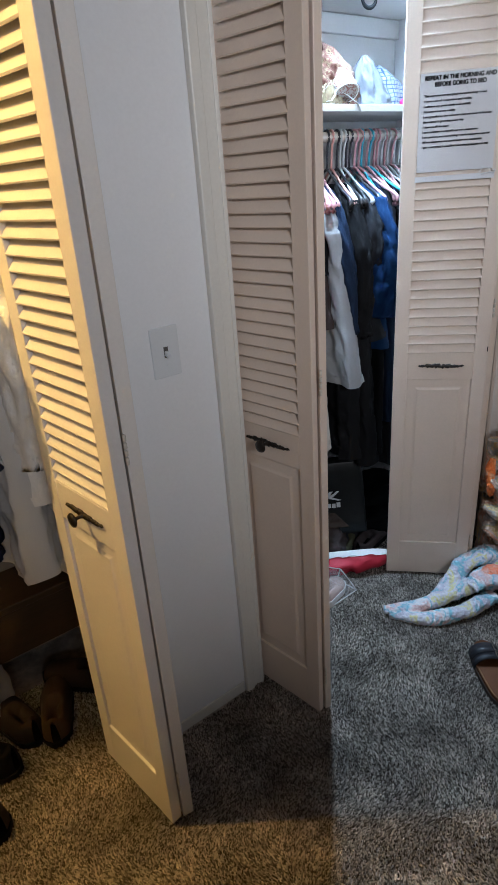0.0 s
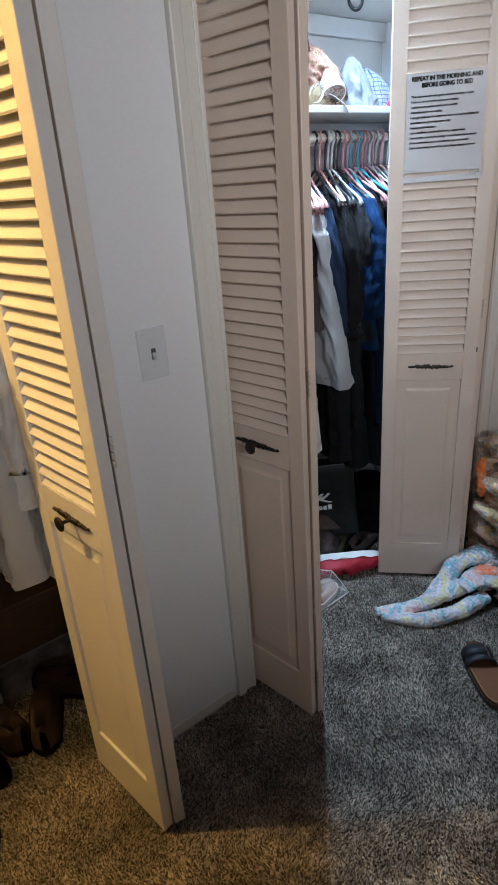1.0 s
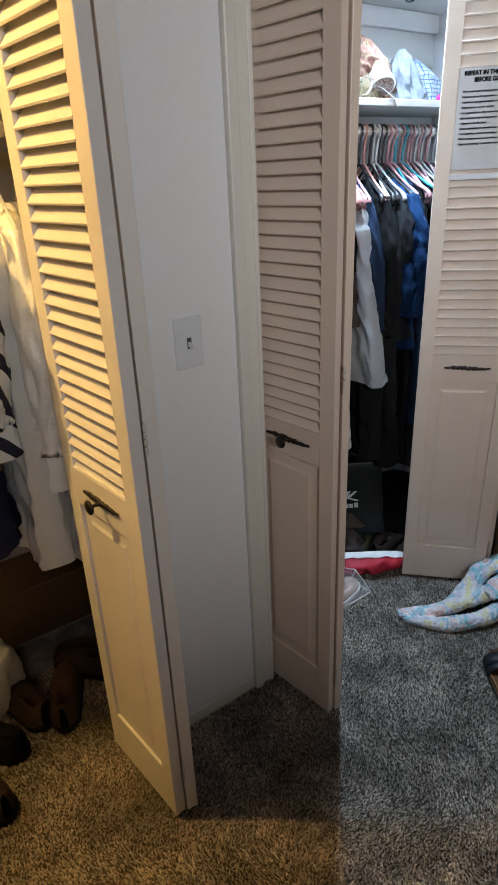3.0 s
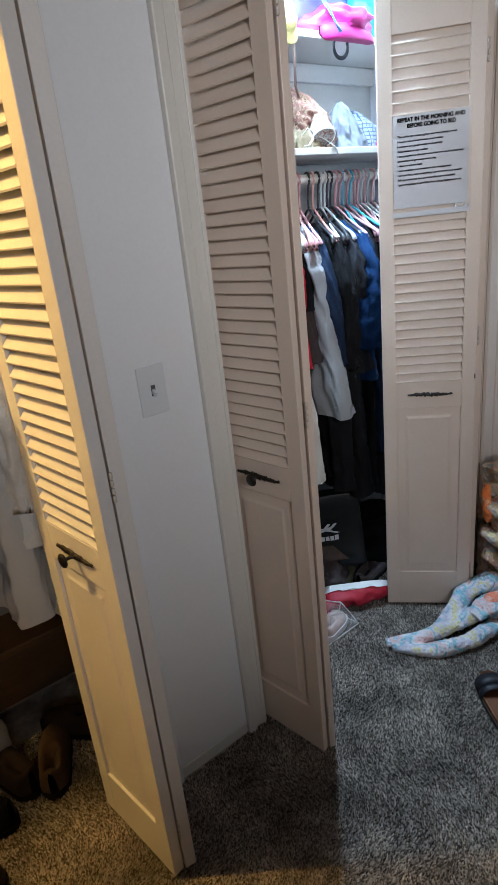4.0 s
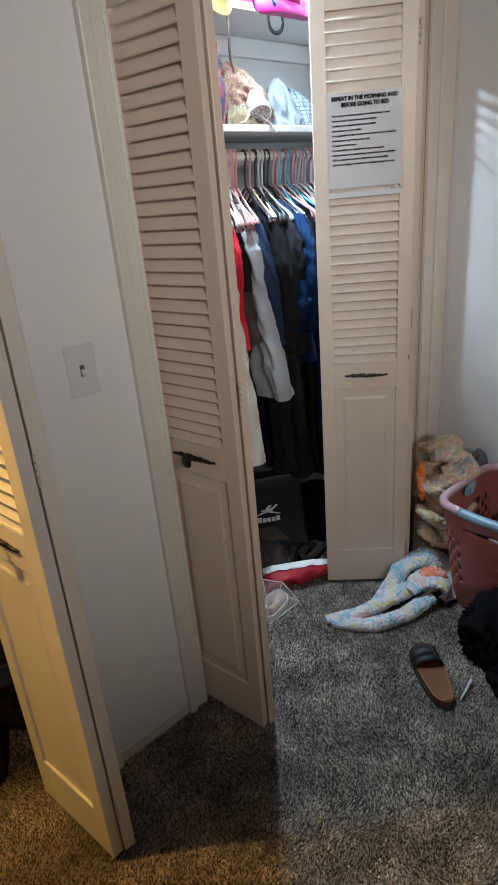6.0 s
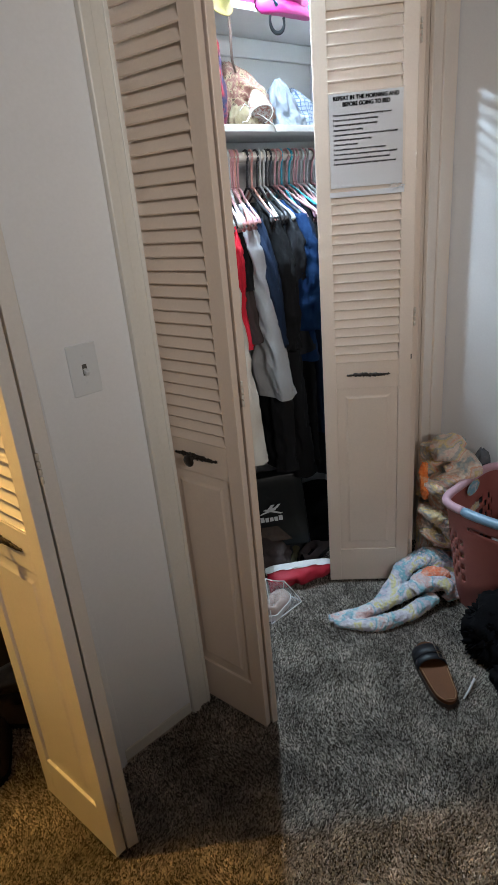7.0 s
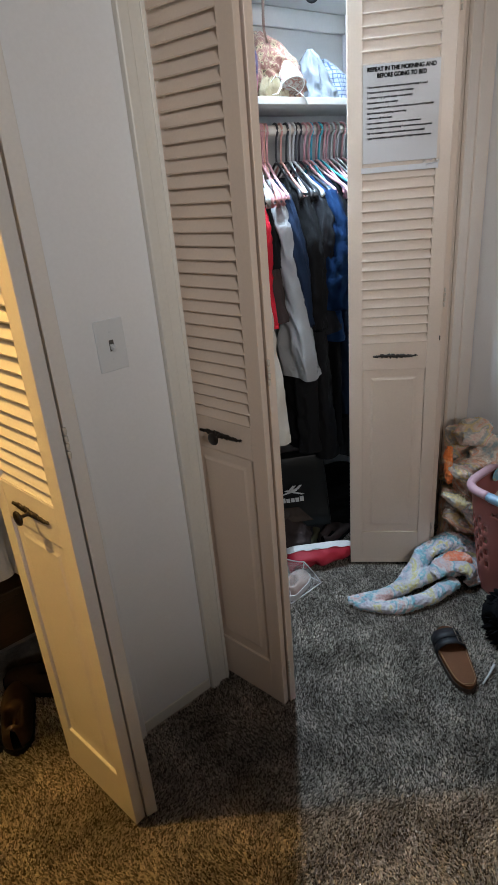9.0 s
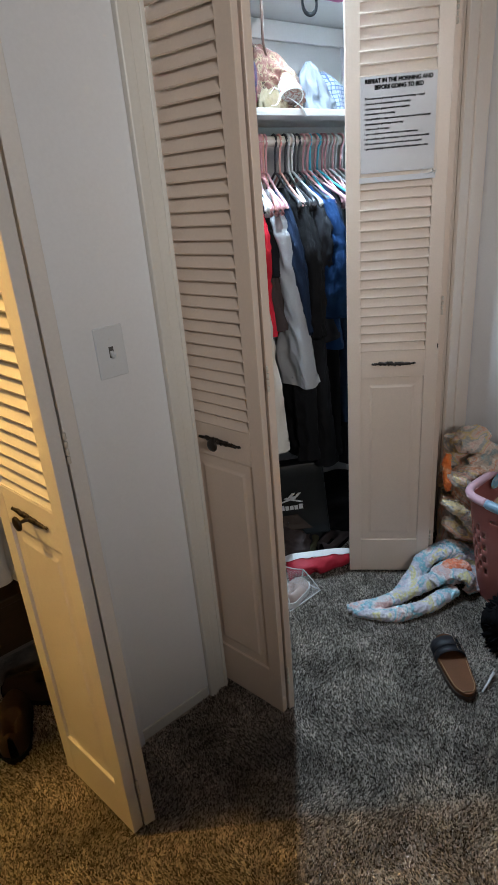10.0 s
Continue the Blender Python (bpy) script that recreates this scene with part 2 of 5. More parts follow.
for x0, x1, left, paint in ((1.072, 1.140, True, CASING), (2.318, 2.466, False, TRIM), (0.767, 0.832, False, WALL), (A0 - 0.065, A0 + 0.005, True, TRIM)):
    tagged(part("trim", casing(x0, x1, left), paint), "cream painted moulded door casing", "trim", kind="structure")
for x0, x1 in ((A0 - 0.06, A1 + 0.06), (B0 - 0.06, B1 + 0.13)):
    tagged(part("trim", boxes((x0 + 0.001, x1 - 0.001, WALL_Y - 0.017, WALL_Y, HEAD + 0.061, HEAD + 0.12), bevel=0.003), TRIM), "cream painted head casing", "trim", kind="structure")
for x0, x1 in ((A0, A0 + 0.012), (A1 - 0.012, A1), (B0, B0 + 0.012), (B1 - 0.012, B1)):
    tagged(part("trim", boxes((x0, x1, WALL_Y + 0.002, WALL_Y + WALL_T + 0.004, 0, HEAD)), TRIM), "cream painted door jamb", "trim", kind="structure")
tagged(part("baseboard", boxes((0.834, 1.070, WALL_Y - 0.006, WALL_Y, 0, 0.042), bevel=0.0030), CASING), "low painted baseboard", "baseboard", kind="structure")
tagged(part("baseboard", boxes((RIGHT_X - 0.009, RIGHT_X, REAR_Y, WALL_Y - 0.021, 0, 0.05), bevel=0.003), WALL), "low painted baseboard", "baseboard", kind="structure")

# ---- bifold doors ----
LEAF_W, STILE, Z0, Z1 = 0.298, 0.044, 0.018, 2.005
RAILS = ((Z0, 0.160), (0.815, 0.912), (1.905, Z1))
PITCH = 0.0295


def leaf_frame(t, pivot=STILE):
    bm = bmesh.new()
    box(bm, 0, STILE, 0, t, Z0, Z1, 0.0018, 2)
    box(bm, LEAF_W - pivot, LEAF_W, 0, t, Z0, Z1, 0.0018, 2)
    for a, b in RAILS:
        box(bm, STILE - 0.0005, LEAF_W - STILE + 0.0005, 0.0006, t - 0.0006, a, b, 0.0016, 2)
    return bm


def raised_panel(t):
    """Field panel: a sunk border and a raised centre with sloping shoulders on both faces."""
    bm = bmesh.new()
    x0, x1, z0, z1 = STILE - 0.002, LEAF_W - STILE + 0.002, 0.158, 0.817

    def ring(inset, y):
        return [bm.verts.new(p) for p in ((x0 + inset, y, z0 + inset), (x1 - inset, y, z0 + inset), (x1 - inset, y, z1 - inset), (x0 + inset, y, z1 - inset))]
    rows = [ring(0, 0.0060), ring(0.004, 0.0078), ring(0.030, 0.0068), ring(0.034, 0.0060), ring(0.040, 0.0038)]
    back = [ring(0.035, t - 0.003), ring(0.012, t - 0.008), ring(0, t - 0.0085)]
    for a, b in zip(rows, rows[1:]):
        for k in range(4):
            bm.faces.new((a[k], a[(k + 1) % 4], b[(k + 1) % 4], b[k]))
    bm.faces.new(rows[-1])
    for a, b in zip(back, back[1:]):
        for k in range(4):
            bm.faces.new((a[k], a[(k + 1) % 4], b[(k + 1) % 4], b[k]))
    bm.faces.new(back[0])
    return bm


def slat_mesh(t, rise=0.0395):
    """One louvre slat with rounded long edges, its room-side edge lower."""
    bm = bmesh.new()
    a, h = Vector((0, t * 0.98, rise)), 0.0028
    nrm = Vector((0, -a.z, a.y)).normalized()
    prof = []
    for s, k in ((-0.5, 0), (-0.46, 1), (0.46, 1), (0.5, 0), (0.46, -1), (-0.46, -1)):
        prof.append(a * s + nrm * h * k)
    l, r = STILE - 0.003, LEAF_W - STILE + 0.003
    ra = [bm.verts.new(p + Vector((l, 0, 0))) for p in prof]
    rb = [bm.verts.new(p + Vector((r, 0, 0))) for p in prof]
    n = len(prof)
    for k in range(n):
        bm.faces.new((ra[k], ra[(k + 1) % n], rb[(k + 1) % n], rb[k]))
    bm.faces.new(ra[::-1])
    bm.faces.new(rb)
    return bm


def pull_plate():
    """A leafy cast back plate, 146 mm long, and two stubs."""
    bm = bmesh.new()
    n = 90
    top, bot = [], []
    for i in range(n + 1):
        s = i / n
        x = (s - 0.5) * 0.146
        env = 0.0022 + 0.0042 * math.sin(math.pi * s) ** 0.7
        w = env * (1 + 0.9 * noise.noise(Vector((s * 31, 0.3, 0)))) + 0.0022 * max(0, noise.noise(Vector((s * 14, 5.0, 0))))
        w2 = env * (0.9 + 0.9 * noise.noise(Vector((s * 27, 9.1, 0))))
        lean = 0.0012 * math.sin(s * 6.3)
        th = 0.0035 + 0.003 * math.sin(math.pi * s) + 0.0016 * noise.noise(Vector((s * 40, 2.2, 0)))
        top.append((x, w + lean, th))
        bot.append((x, -w2 + lean, th))
    vt = [bm.verts.new((x, 0, z)) for x, z, h in top]
    vb = [bm.verts.new((x, 0, z)) for x, z, h in bot]
    ft = [bm.verts.new((x, -h * 0.5, z)) for x, z, h in top]
    fb = [bm.verts.new((x, -h * 0.5, z)) for x, z, h in bot]
    mid = [bm.verts.new((t[0], -t[2] * 1.3, (t[1] + b[1]) / 2)) for t, b in zip(top, bot)]
    for i in range(n):
        for a, b in ((vt, ft), (ft, mid), (mid, fb), (fb, vb)):
            bm.faces.new((a[i], a[i + 1], b[i + 1], b[i]))
    return bm


def pull_knob():
    bm = bmesh.new()
    m = pose(0, 0, 0, 90)
    lathe(bm, ((0.0075, 0.000), (0.0060, 0.004), (0.0040, 0.009), (0.0038, 0.018), (0.0070, 0.021), (0.0140, 0.0235), (0.0165, 0.026), (0.0150, 0.0295), (0.0080, 0.0315), (0.002, 0.032)), 20, m)
    return bm


def hinge_barrel():
    bm = bmesh.new()
    for z0, z1 in ((-0.030, -0.016), (-0.013, -0.001), (0.002, 0.014), (0.017, 0.030)):
        lathe(bm, ((0.0026, z0), (0.0036, z0 + 0.002), (0.0036, z1 - 0.002), (0.0026, z1)), 12)
    return bm


def make_leaf(parent, t, m, with_pull, seed, rise=0.0395, pivot=STILE, paint=DOOR):
    """One louvred leaf: frame, panel, slats, pull. Its room face is local y = 0."""
    rnd = random.Random(seed)
    fr = part("leaf", leaf_frame(t, pivot), paint, parent)
    fr.matrix_basis = m
    part("panel", raised_panel(t), paint, fr)
    me = mesh_of(slat_mesh(t, rise), "slat")
    me.materials.append(paint)
    z = RAILS[1][1] + 0.012
    while z < RAILS[2][0] + 0.004:
        share("slat", me, fr, pose(0, t / 2, z + rnd.uniform(-0.0006, 0.0006), rnd.uniform(-1.6, 1.6), 0, 0))
        z += PITCH
    if with_pull:
        pl = part("pull_plate", pull_plate(), BRONZE, fr, "dark bronze leaf-shaped pull plate", True)
        pl.matrix_basis = pose(LEAF_W / 2 + 0.004, -0.0005, 0.863)
    if with_pull == "knob":
        kn = part("pull_knob", pull_knob(), BRONZE, fr, "dark bronze round knob", True)
        kn.matrix_basis = pose(LEAF_W / 2 + 0.004, -0.002, 0.863)
    return fr


def bifold(label, first, second, hinge_at, t, pulls=("knob", False), lean=0.0, rises=(0.0395, 0.0395), pivot=STILE, paint=DOOR):
    door = thing("bifold_door", label, "door", pose(hinge_at[0], hinge_at[1], 0), "louvred closet doors")
    base = door.matrix_basis.inverted()
    f = make_leaf(door, t, base @ pose(first[0], first[1], 0, 0, 0, first[2]), pulls[0], int(first[0] * 1000), rises[0], STILE, paint)
    make_leaf(door, t, base @ pose(second[0], second[1], 0, 0, 0, second[2]), pulls[1], int(second[0] * 1000) + 5, rises[1], pivot, paint)
    door.matrix_basis = door.matrix_basis @ pose(0, 0, 0, 0, lean, 0)
    for z in (0.155, 1.045, 1.84):
        part("hinge", hinge_barrel(), HINGE, door, "small painted barrel hinge", True).matrix_basis = pose(0, 0, z)
    return door


def back_from(end, angle):
    """The start of a leaf whose far end stands at that place."""
    return end[0] - LEAF_W * math.cos(radians(angle)), end[1] - LEAF_W * math.sin(radians(angle)), angle


bifold("cream louvred bifold closet door standing open, lit warm on one face", back_from((0.672, 0.930), -82.3), (0.730, 0.925, 82.4), (0.7015, 0.924), 0.0280, lean=0.75, paint=DOOR_PALE)
bifold("cream louvred bifold closet door folded open beside the light switch", back_from((1.181, 0.933), -81.2), (1.222, 0.926, 80.0), (1.2015, 0.925), 0.0195)
# Hidden stile of the second leaf widened to keep louvre light off the casing.
bifold("cream louvred bifold closet door half folded with a paper sign", (1.847, 1.2445, -47.0), (2.082, 1.027, 37.3), (2.074, 1.036), 0.022, ("plate", False), rises=(0.033, 0.035), pivot=0.082)

# dark catch at the edge of the half-folded door
tagged(part("door_catch", box(bmesh.new(), -0.0016, 0.0016, -0.003, 0.0, -0.008, 0.008, 0.0008), DARKHOLE), "small dark metal catch on the door edge", "catch").matrix_basis = pose(1.847, 1.2445, 0, 0, 0, -47.0) @ pose(0.2945, 0.0, 0.918)

# ---- light switch ----
sw = thing("light_switch", "white plastic light switch plate on the wall", "light switch", pose(0.9455, WALL_Y, 1.133))
bm = box(bmesh.new(), -0.0355, 0.0355, -0.006, 0.0, -0.058, 0.058, 0.003, 3)
part("plate", bm, PLATE, sw)
part("toggle_slot", box(bmesh.new(), -0.0055, 0.0055, -0.0066, -0.0058, -0.0125, 0.0125), mat("slot_shade", (0.10, 0.095, 0.09), 0.5), sw)
tg = part("toggle", box(bmesh.new(), -0.0038, 0.0038, -0.016, 0.0, -0.005, 0.005, 0.001, 2), PLATE, sw, "white switch toggle pointing down")
tg.matrix_basis = pose(0, -0.004, -0.001, 25)
for z in (-0.030, 0.030):
    part("screw", lathe(bmesh.new(), ((0.003, 0), (0.003, 0.001), (0.002, 0.0014)), 10, pose(0, -0.0058, z, 90)), PLATE, sw)

# ---- closet fittings ----
for rod_y, x0, x1, up_y, up_z in ((1.60, 1.02, RIGHT_X, 1.535, 2.006), (1.51, -0.95, 0.93, 1.50, 1.992)):
    for z, front in ((1.668, 1.50), (up_z, up_y)):
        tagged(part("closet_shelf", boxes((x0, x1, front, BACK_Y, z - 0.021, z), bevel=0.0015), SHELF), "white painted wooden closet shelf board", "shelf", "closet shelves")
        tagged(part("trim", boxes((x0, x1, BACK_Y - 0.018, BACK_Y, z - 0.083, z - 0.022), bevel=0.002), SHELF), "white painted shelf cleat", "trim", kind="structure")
    tagged(part("clothes_rod", tube(bmesh.new(), [(x0, rod_y, 1.582), (x1, rod_y, 1.582)], 0.0165, 20), WOODROD, None, "", True), "round painted wooden clothes rod", "rod", "clothes rods")

# ---- cloth helpers ----


def crumple(size, seed, fold=0.25, freq=3.0, sub=4, flat=True, fluff=0.0):
    """A heaped cloth: a ball pushed into creased folds, resting flat."""
    bm = bmesh.new()
    bmesh.ops.create_icosphere(bm, subdivisions=sub, radius=1.0)
    off = Vector((seed * 7.3, seed * 3.1, seed * 1.7))
    for v in bm.verts:
        d = v.co.normalized()
        ridge = 1 - abs(noise.noise(d * freq * 0.6 + off)) * 2.0
        fine = 1 - abs(noise.noise(d * freq * 1.7 + off * 2)) * 2.0
        r = 1 + fold * (ridge - 0.3) + fold * 0.45 * (fine - 0.3)
        if fluff:
            r += fluff * noise.noise(d * 26 + off) + fluff * 0.7 * noise.noise(d * 55 + off)
        p = d * r
        if flat and p.z < -0.55:
            p.z = -0.55 + (p.z + 0.55) * 0.1
        v.co = Vector((p.x * size[0], p.y * size[1], (p.z + 0.6) * size[2] / 1.6))
    return bm


def roll(bm, pts, radii, squash, seed, wob=0.12, fluff=0.05, n=28, per=6):
    """A soft rolled or folded strip of cloth along smooth pts."""
    pts = [Vector(p) for p in pts]
    fine, rad = [], []
    m = len(pts)
    for i in range(m - 1):
        p0, p1, p2, p3 = pts[max(i - 1, 0)], pts[i], pts[i + 1], pts[min(i + 2, m - 1)]
        for k in range(per):
            t = k / per
            fine.append(0.5 * ((2 * p1) + (p2 - p0) * t + (2 * p0 - 5 * p1 + 4 * p2 - p3) * t * t + (3 * p1 - p0 - 3 * p2 + p3) * t ** 3))
            rad.append(radii[i] * (1 - t) + radii[i + 1] * t)
    fine.append(pts[-1])
    rad.append(radii[-1])
    start = len(bm.verts)
    tube(bm, fine, rad, n, True, squash)
    bm.verts.ensure_lookup_table()
    off = Vector((seed, seed * 2.3, seed * 0.7))
    for i in range(start, len(bm.verts)):
        v = bm.verts[i]
        j = min((i - start) // n, len(fine) - 1)
        c, r = fine[j], rad[j]
        d = v.co - c
        f = 1 + wob * noise.noise(v.co * 14 + off) + wob * 0.7 * noise.noise(v.co * 32 + off) + fluff * noise.noise(v.co * 120 + off)
        v.co = c + d * f
        v.co.z = max(v.co.z, 0.004)
    return bm


def garment_body(half, top, bottom, thick, seed, flare=1.0, lean=0.0, rows=64, n=110):
    """A hanging garment, closed round, and its hem and collar bands: sloping shoulders, loose uneven folds that deepen to the hem. Local: y across the shoulders, z = 0 at the hanger's neck."""
    bm, hem, collar = bmesh.new(), bmesh.new(), bmesh.new()
    off = Vector((seed * 3.7, seed * 1.9, seed * 5.3))
    rings = []
    for i in range(rows):
        s = i / (rows - 1)
        z = top + (bottom - top) * s ** 1.2
        drop = top - z
        if drop < 0.13:
            w = 0.080 + (half - 0.080) * min(1, drop / 0.10) ** 0.85
        else:
            w = half * (1 + (flare - 1) * s + 0.05 * noise.noise(Vector((seed, drop * 4, 0))))
        th = thick * (0.5 + 0.55 * min(1, drop / 0.22)) * (1 + 0.3 * s)
        ring = []
        for k in range(n):
            a = 2 * math.pi * k / n
            c, q = math.cos(a), math.sin(a)
            y = w * (abs(c) ** 0.75) * (1 if c > 0 else -1)
            x = th * (abs(q) ** 0.7) * (1 if q > 0 else -1)
            # broad drapes fan out from the shoulders, sharp creases run aslant between them
            u = y / (0.75 + 0.5 * s)
            p = Vector((u * 13, q * 1.2, drop * 1.1)) + off
            ridge = 1 - 2.4 * abs(noise.noise(p))
            sharp = 1 - 2.6 * abs(noise.noise(Vector((u * 20 + drop * 9, q * 1.5, drop * 5)) + off * 2))
            fine = noise.noise(Vector((u * 48 - drop * 20, q * 2, drop * 17)) + off)
            g = min(1, drop / 0.09)
            d = (0.022 * ridge * (0.35 + 0.9 * s) + 0.015 * sharp + 0.0045 * fine) * g
            x += d * (0.10 + 0.90 * abs(q)) * (1 if q > 0 else -1) + 0.008 * g * noise.noise(Vector((u * 5, drop * 3.5, seed)))
            y += 0.004 * g * (ridge * 0.6 + sharp) * c * 0.6
            x += lean * max(0, drop - 0.10)
            zz = z + 0.016 * s ** 6 * noise.noise(Vector((u * 9, q, seed))) + 0.003 * sharp * g
            ring.append((x, y, zz))
        rings.append(ring)

    def skin(to, rows_, proud=0.0):
        made = []
        for ring in rows_:
            cx = sum(v[0] for v in ring) / n
            made.append([to.verts.new((x + proud * (1 if x > cx else -1), y + proud * (1 if y > 0 else -1), z)) for x, y, z in ring])
        for r, s in zip(made, made[1:]):
            for k in range(n):
                to.faces.new((r[k], r[(k + 1) % n], s[(k + 1) % n], s[k]))
        return made
    made = skin(bm, rings)
    bm.faces.new(made[0][::-1])
    # the hem turns in, so that the inside shows dark
    inner = [bm.verts.new((v.co.x * 0.85, v.co.y * 0.96, v.co.z + 0.05)) for v in made[-1]]
    for k in range(n):
        bm.faces.new((made[-1][k], made[-1][(k + 1) % n], inner[(k + 1) % n], inner[k]))
    bm.faces.new(inner)
    skin(hem, rings[-3:], 0.0016)
    skin(collar, rings[0:4], 0.0022)
    return bm, hem, collar


def sleeve(sign, half, length, seed, wide=0.055, out=0.03, x=0.0, lean=0.0):
    """A sleeve flattened by hanging, open at the cuff, with creases aslant."""
    bm = bmesh.new()
    rows, n = 34, 44
    rings = []
    for i in range(rows + 3):
        s = min(i, rows - 1) / (rows - 1)
        drop = length * s
        cx = x - 0.012 * s + (lean * 1.25) * drop
        cy = sign * (half - 0.03 + out * math.sin(math.pi * min(1, s * 1.1)))
        w = wide * (0.62 + 0.5 * min(1, s * 3.5) - 0.18 * s)
        th = wide * (0.34 + 0.20 * min(1, s * 3) + 0.12 * s)
        if i >= rows:
            w, th = w * 0.88, th * 0.72
        ring = []
        for k in range(n):
            a = 2 * math.pi * k / n
            c, q = math.cos(a), math.sin(a)
            p = Vector((c * 1.1 + seed, q * 1.1, drop * 7 + c * 1.2))
            ridge = 1 - 2.4 * abs(noise.noise(p))
            sharp = 1 - 2.6 * abs(noise.noise(Vector((c * 2.2, q * 2.2 + seed, drop * 20 + c * 2))))
            f = 1 + 0.24 * ridge + 0.20 * sharp
            up = 0.0 if i < rows else 0.02 * (i - rows + 1)
            ring.append(bm.verts.new((cx + th * q * f, cy + w * c * f, -0.095 - drop + 0.05 * max(0, -sign * c) * (1 - s) * 0.8 + up + 0.006 * s * noise.noise(Vector((c * 2, q * 2, seed))))))
        rings.append(ring)
    for r, t in zip(rings, rings[1:]):
        for k in range(n):
            bm.faces.new((r[k], r[(k + 1) % n], t[(k + 1) % n], t[k]))
    bm.faces.new(rings[0][::-1])
    bm.faces.new(rings[-1])
    return bm


def hanger_mesh(r=0.0040):
    """A slim plastic tube hanger: hook, bent neck, sloping arms that end in flat paddles. z = 0 at the neck; the hook closes over a rod 100 mm above."""
    bm = bmesh.new()
    hook = [(0, 0.0, 0.0), (0, -0.001, 0.026), (0, -0.005, 0.056)]
    for k in range(11):
        a = radians(-60 + 24 * k)
        hook.append((0, -0.0215 * math.cos(a), 0.100 + 0.0215 * math.sin(a)))
    tube(bm, hook, r, 8)
    half_arm = [(0.012, -0.001), (0.026, -0.010), (0.070, -0.040), (0.120, -0.068), (0.150, -0.082), (0.168, -0.094), (0.176, -0.107), (0.172, -0.120), (0.164, -0.127)]
    wide = [1.1, 1.1, 1.1, 1.15, 1.3, 1.8, 2.2, 2.0, 1.1]
    arm = [(0, -y, z) for y, z in half_arm[::-1]] + [(0, 0, 0.002)] + [(0, y, z) for y, z in half_arm]
    tube(bm, arm, [r * w for w in wide[::-1]] + [r * 1.2] + [r * w for w in wide], 10)
    return bm


def plastic(name, c, rough=0.35):
    return mat(name, c, rough, 0.03, 8, 120, 0.02)


def cloth(name, c, vary=0.10, grain=420.0, rough=0.9, bump=0.35):
    return mat(name, c, rough, vary, 7, grain, bump, sheen=0.12 if sum(c) > 0.6 else 0.0, spec=0.5 if sum(c) > 0.6 else 0.15)


H_WHITE, H_PINK, H_TEAL, H_BLACK, H_ROSE = plastic("hanger_white", (0.52, 0.53, 0.53)), plastic("hanger_pink", (0.58, 0.30, 0.32)), plastic("hanger_teal", (0.06, 0.46, 0.58)), plastic("hanger_black", (0.03, 0.03, 0.035)), plastic("hanger_rose", (0.60, 0.30, 0.26))
C_BLACK, C_CHAR, C_NAVY = cloth("black_cloth", (0.007, 0.007, 0.008)), cloth("charcoal_cloth", (0.020, 0.021, 0.025)), cloth("denim", (0.013, 0.024, 0.052), 0.35, 700)
C_BLUE, C_PALE, C_RED = cloth("royal_blue_cloth", (0.010, 0.035, 0.105)), cloth("pale_blue_grey_cloth", (0.30, 0.305, 0.315)), cloth("red_cloth", (0.52, 0.018, 0.035))
C_CREAM, C_BROWN, C_WHITE = cloth("cream_cloth", (0.60, 0.55, 0.48)), cloth("dark_brown_cloth", (0.055, 0.040, 0.038)), cloth("white_cloth", (0.64, 0.63, 0.61))
HANGER = mesh_of(hanger_mesh(), "hanger", True)


def hung(x, twist, hanger_mat, cloth_mat, label, bottom, half=0.20, thick=0.030, sleeves=0.0, seed=1, colour="", flare=1.22, y=1.60, sleeve_mat=None, swide=0.055, top=0.0, lean=0.05):
    """A hanger on the rod and the garment on it, two things."""
    neck = 1.582 - 0.1005
    m = pose(x, y, neck, 0, 0, twist)
    h = new("hanger", HANGER.copy())
    h.data.materials.append(hanger_mat)
    h.matrix_basis = m
    tagged(h, colour + " plastic clothes hanger on the rod", "hanger", "hangers on the rod")
    if not cloth_mat:
        return
    g = thing("garment", label, "garment", m, "clothes on the rod")
    body, hem, collar = garment_body(half * 0.74, top - 0.046, bottom - neck, thick, seed, flare, lean)
    part("body", body, cloth_mat, g, "", True)
    part("hem", hem, cloth_mat, g, "", True)
    part("collar", collar, cloth_mat, g, "", True)
    if sleeves:
        for sg in (-1, 1):
            part("sleeve", sleeve(sg, half * 0.80, sleeves, seed + sg, swide, lean=lean), sleeve_mat or cloth_mat, g, "", True)


for x, twist, hm, cn in ((1.802, -30, H_WHITE, "white"), (1.812, -34, H_WHITE, "white"), (1.829, -27, H_PINK, "pink"), (1.838, -31, H_ROSE, "pale rose"), (1.956, -28, H_WHITE, "white"), (1.985, -24, H_BLACK, "black")):
    hung(x, twist, hm, None, "", 0, colour=cn)
# Two long black garments added to darken the closet below the other clothes.
hung(1.892, -18, H_BLACK, C_BLACK, "long black filler coat that darkens the gap below the clothes", 0.45, 0.21, 0.030, 0, 16, "black", lean=0.02)
hung(1.625, -18, H_BLACK, C_BLACK, "long black filler dress that darkens the gap below the clothes", 0.44, 0.21, 0.034, 0, 17, "black", lean=0.02)
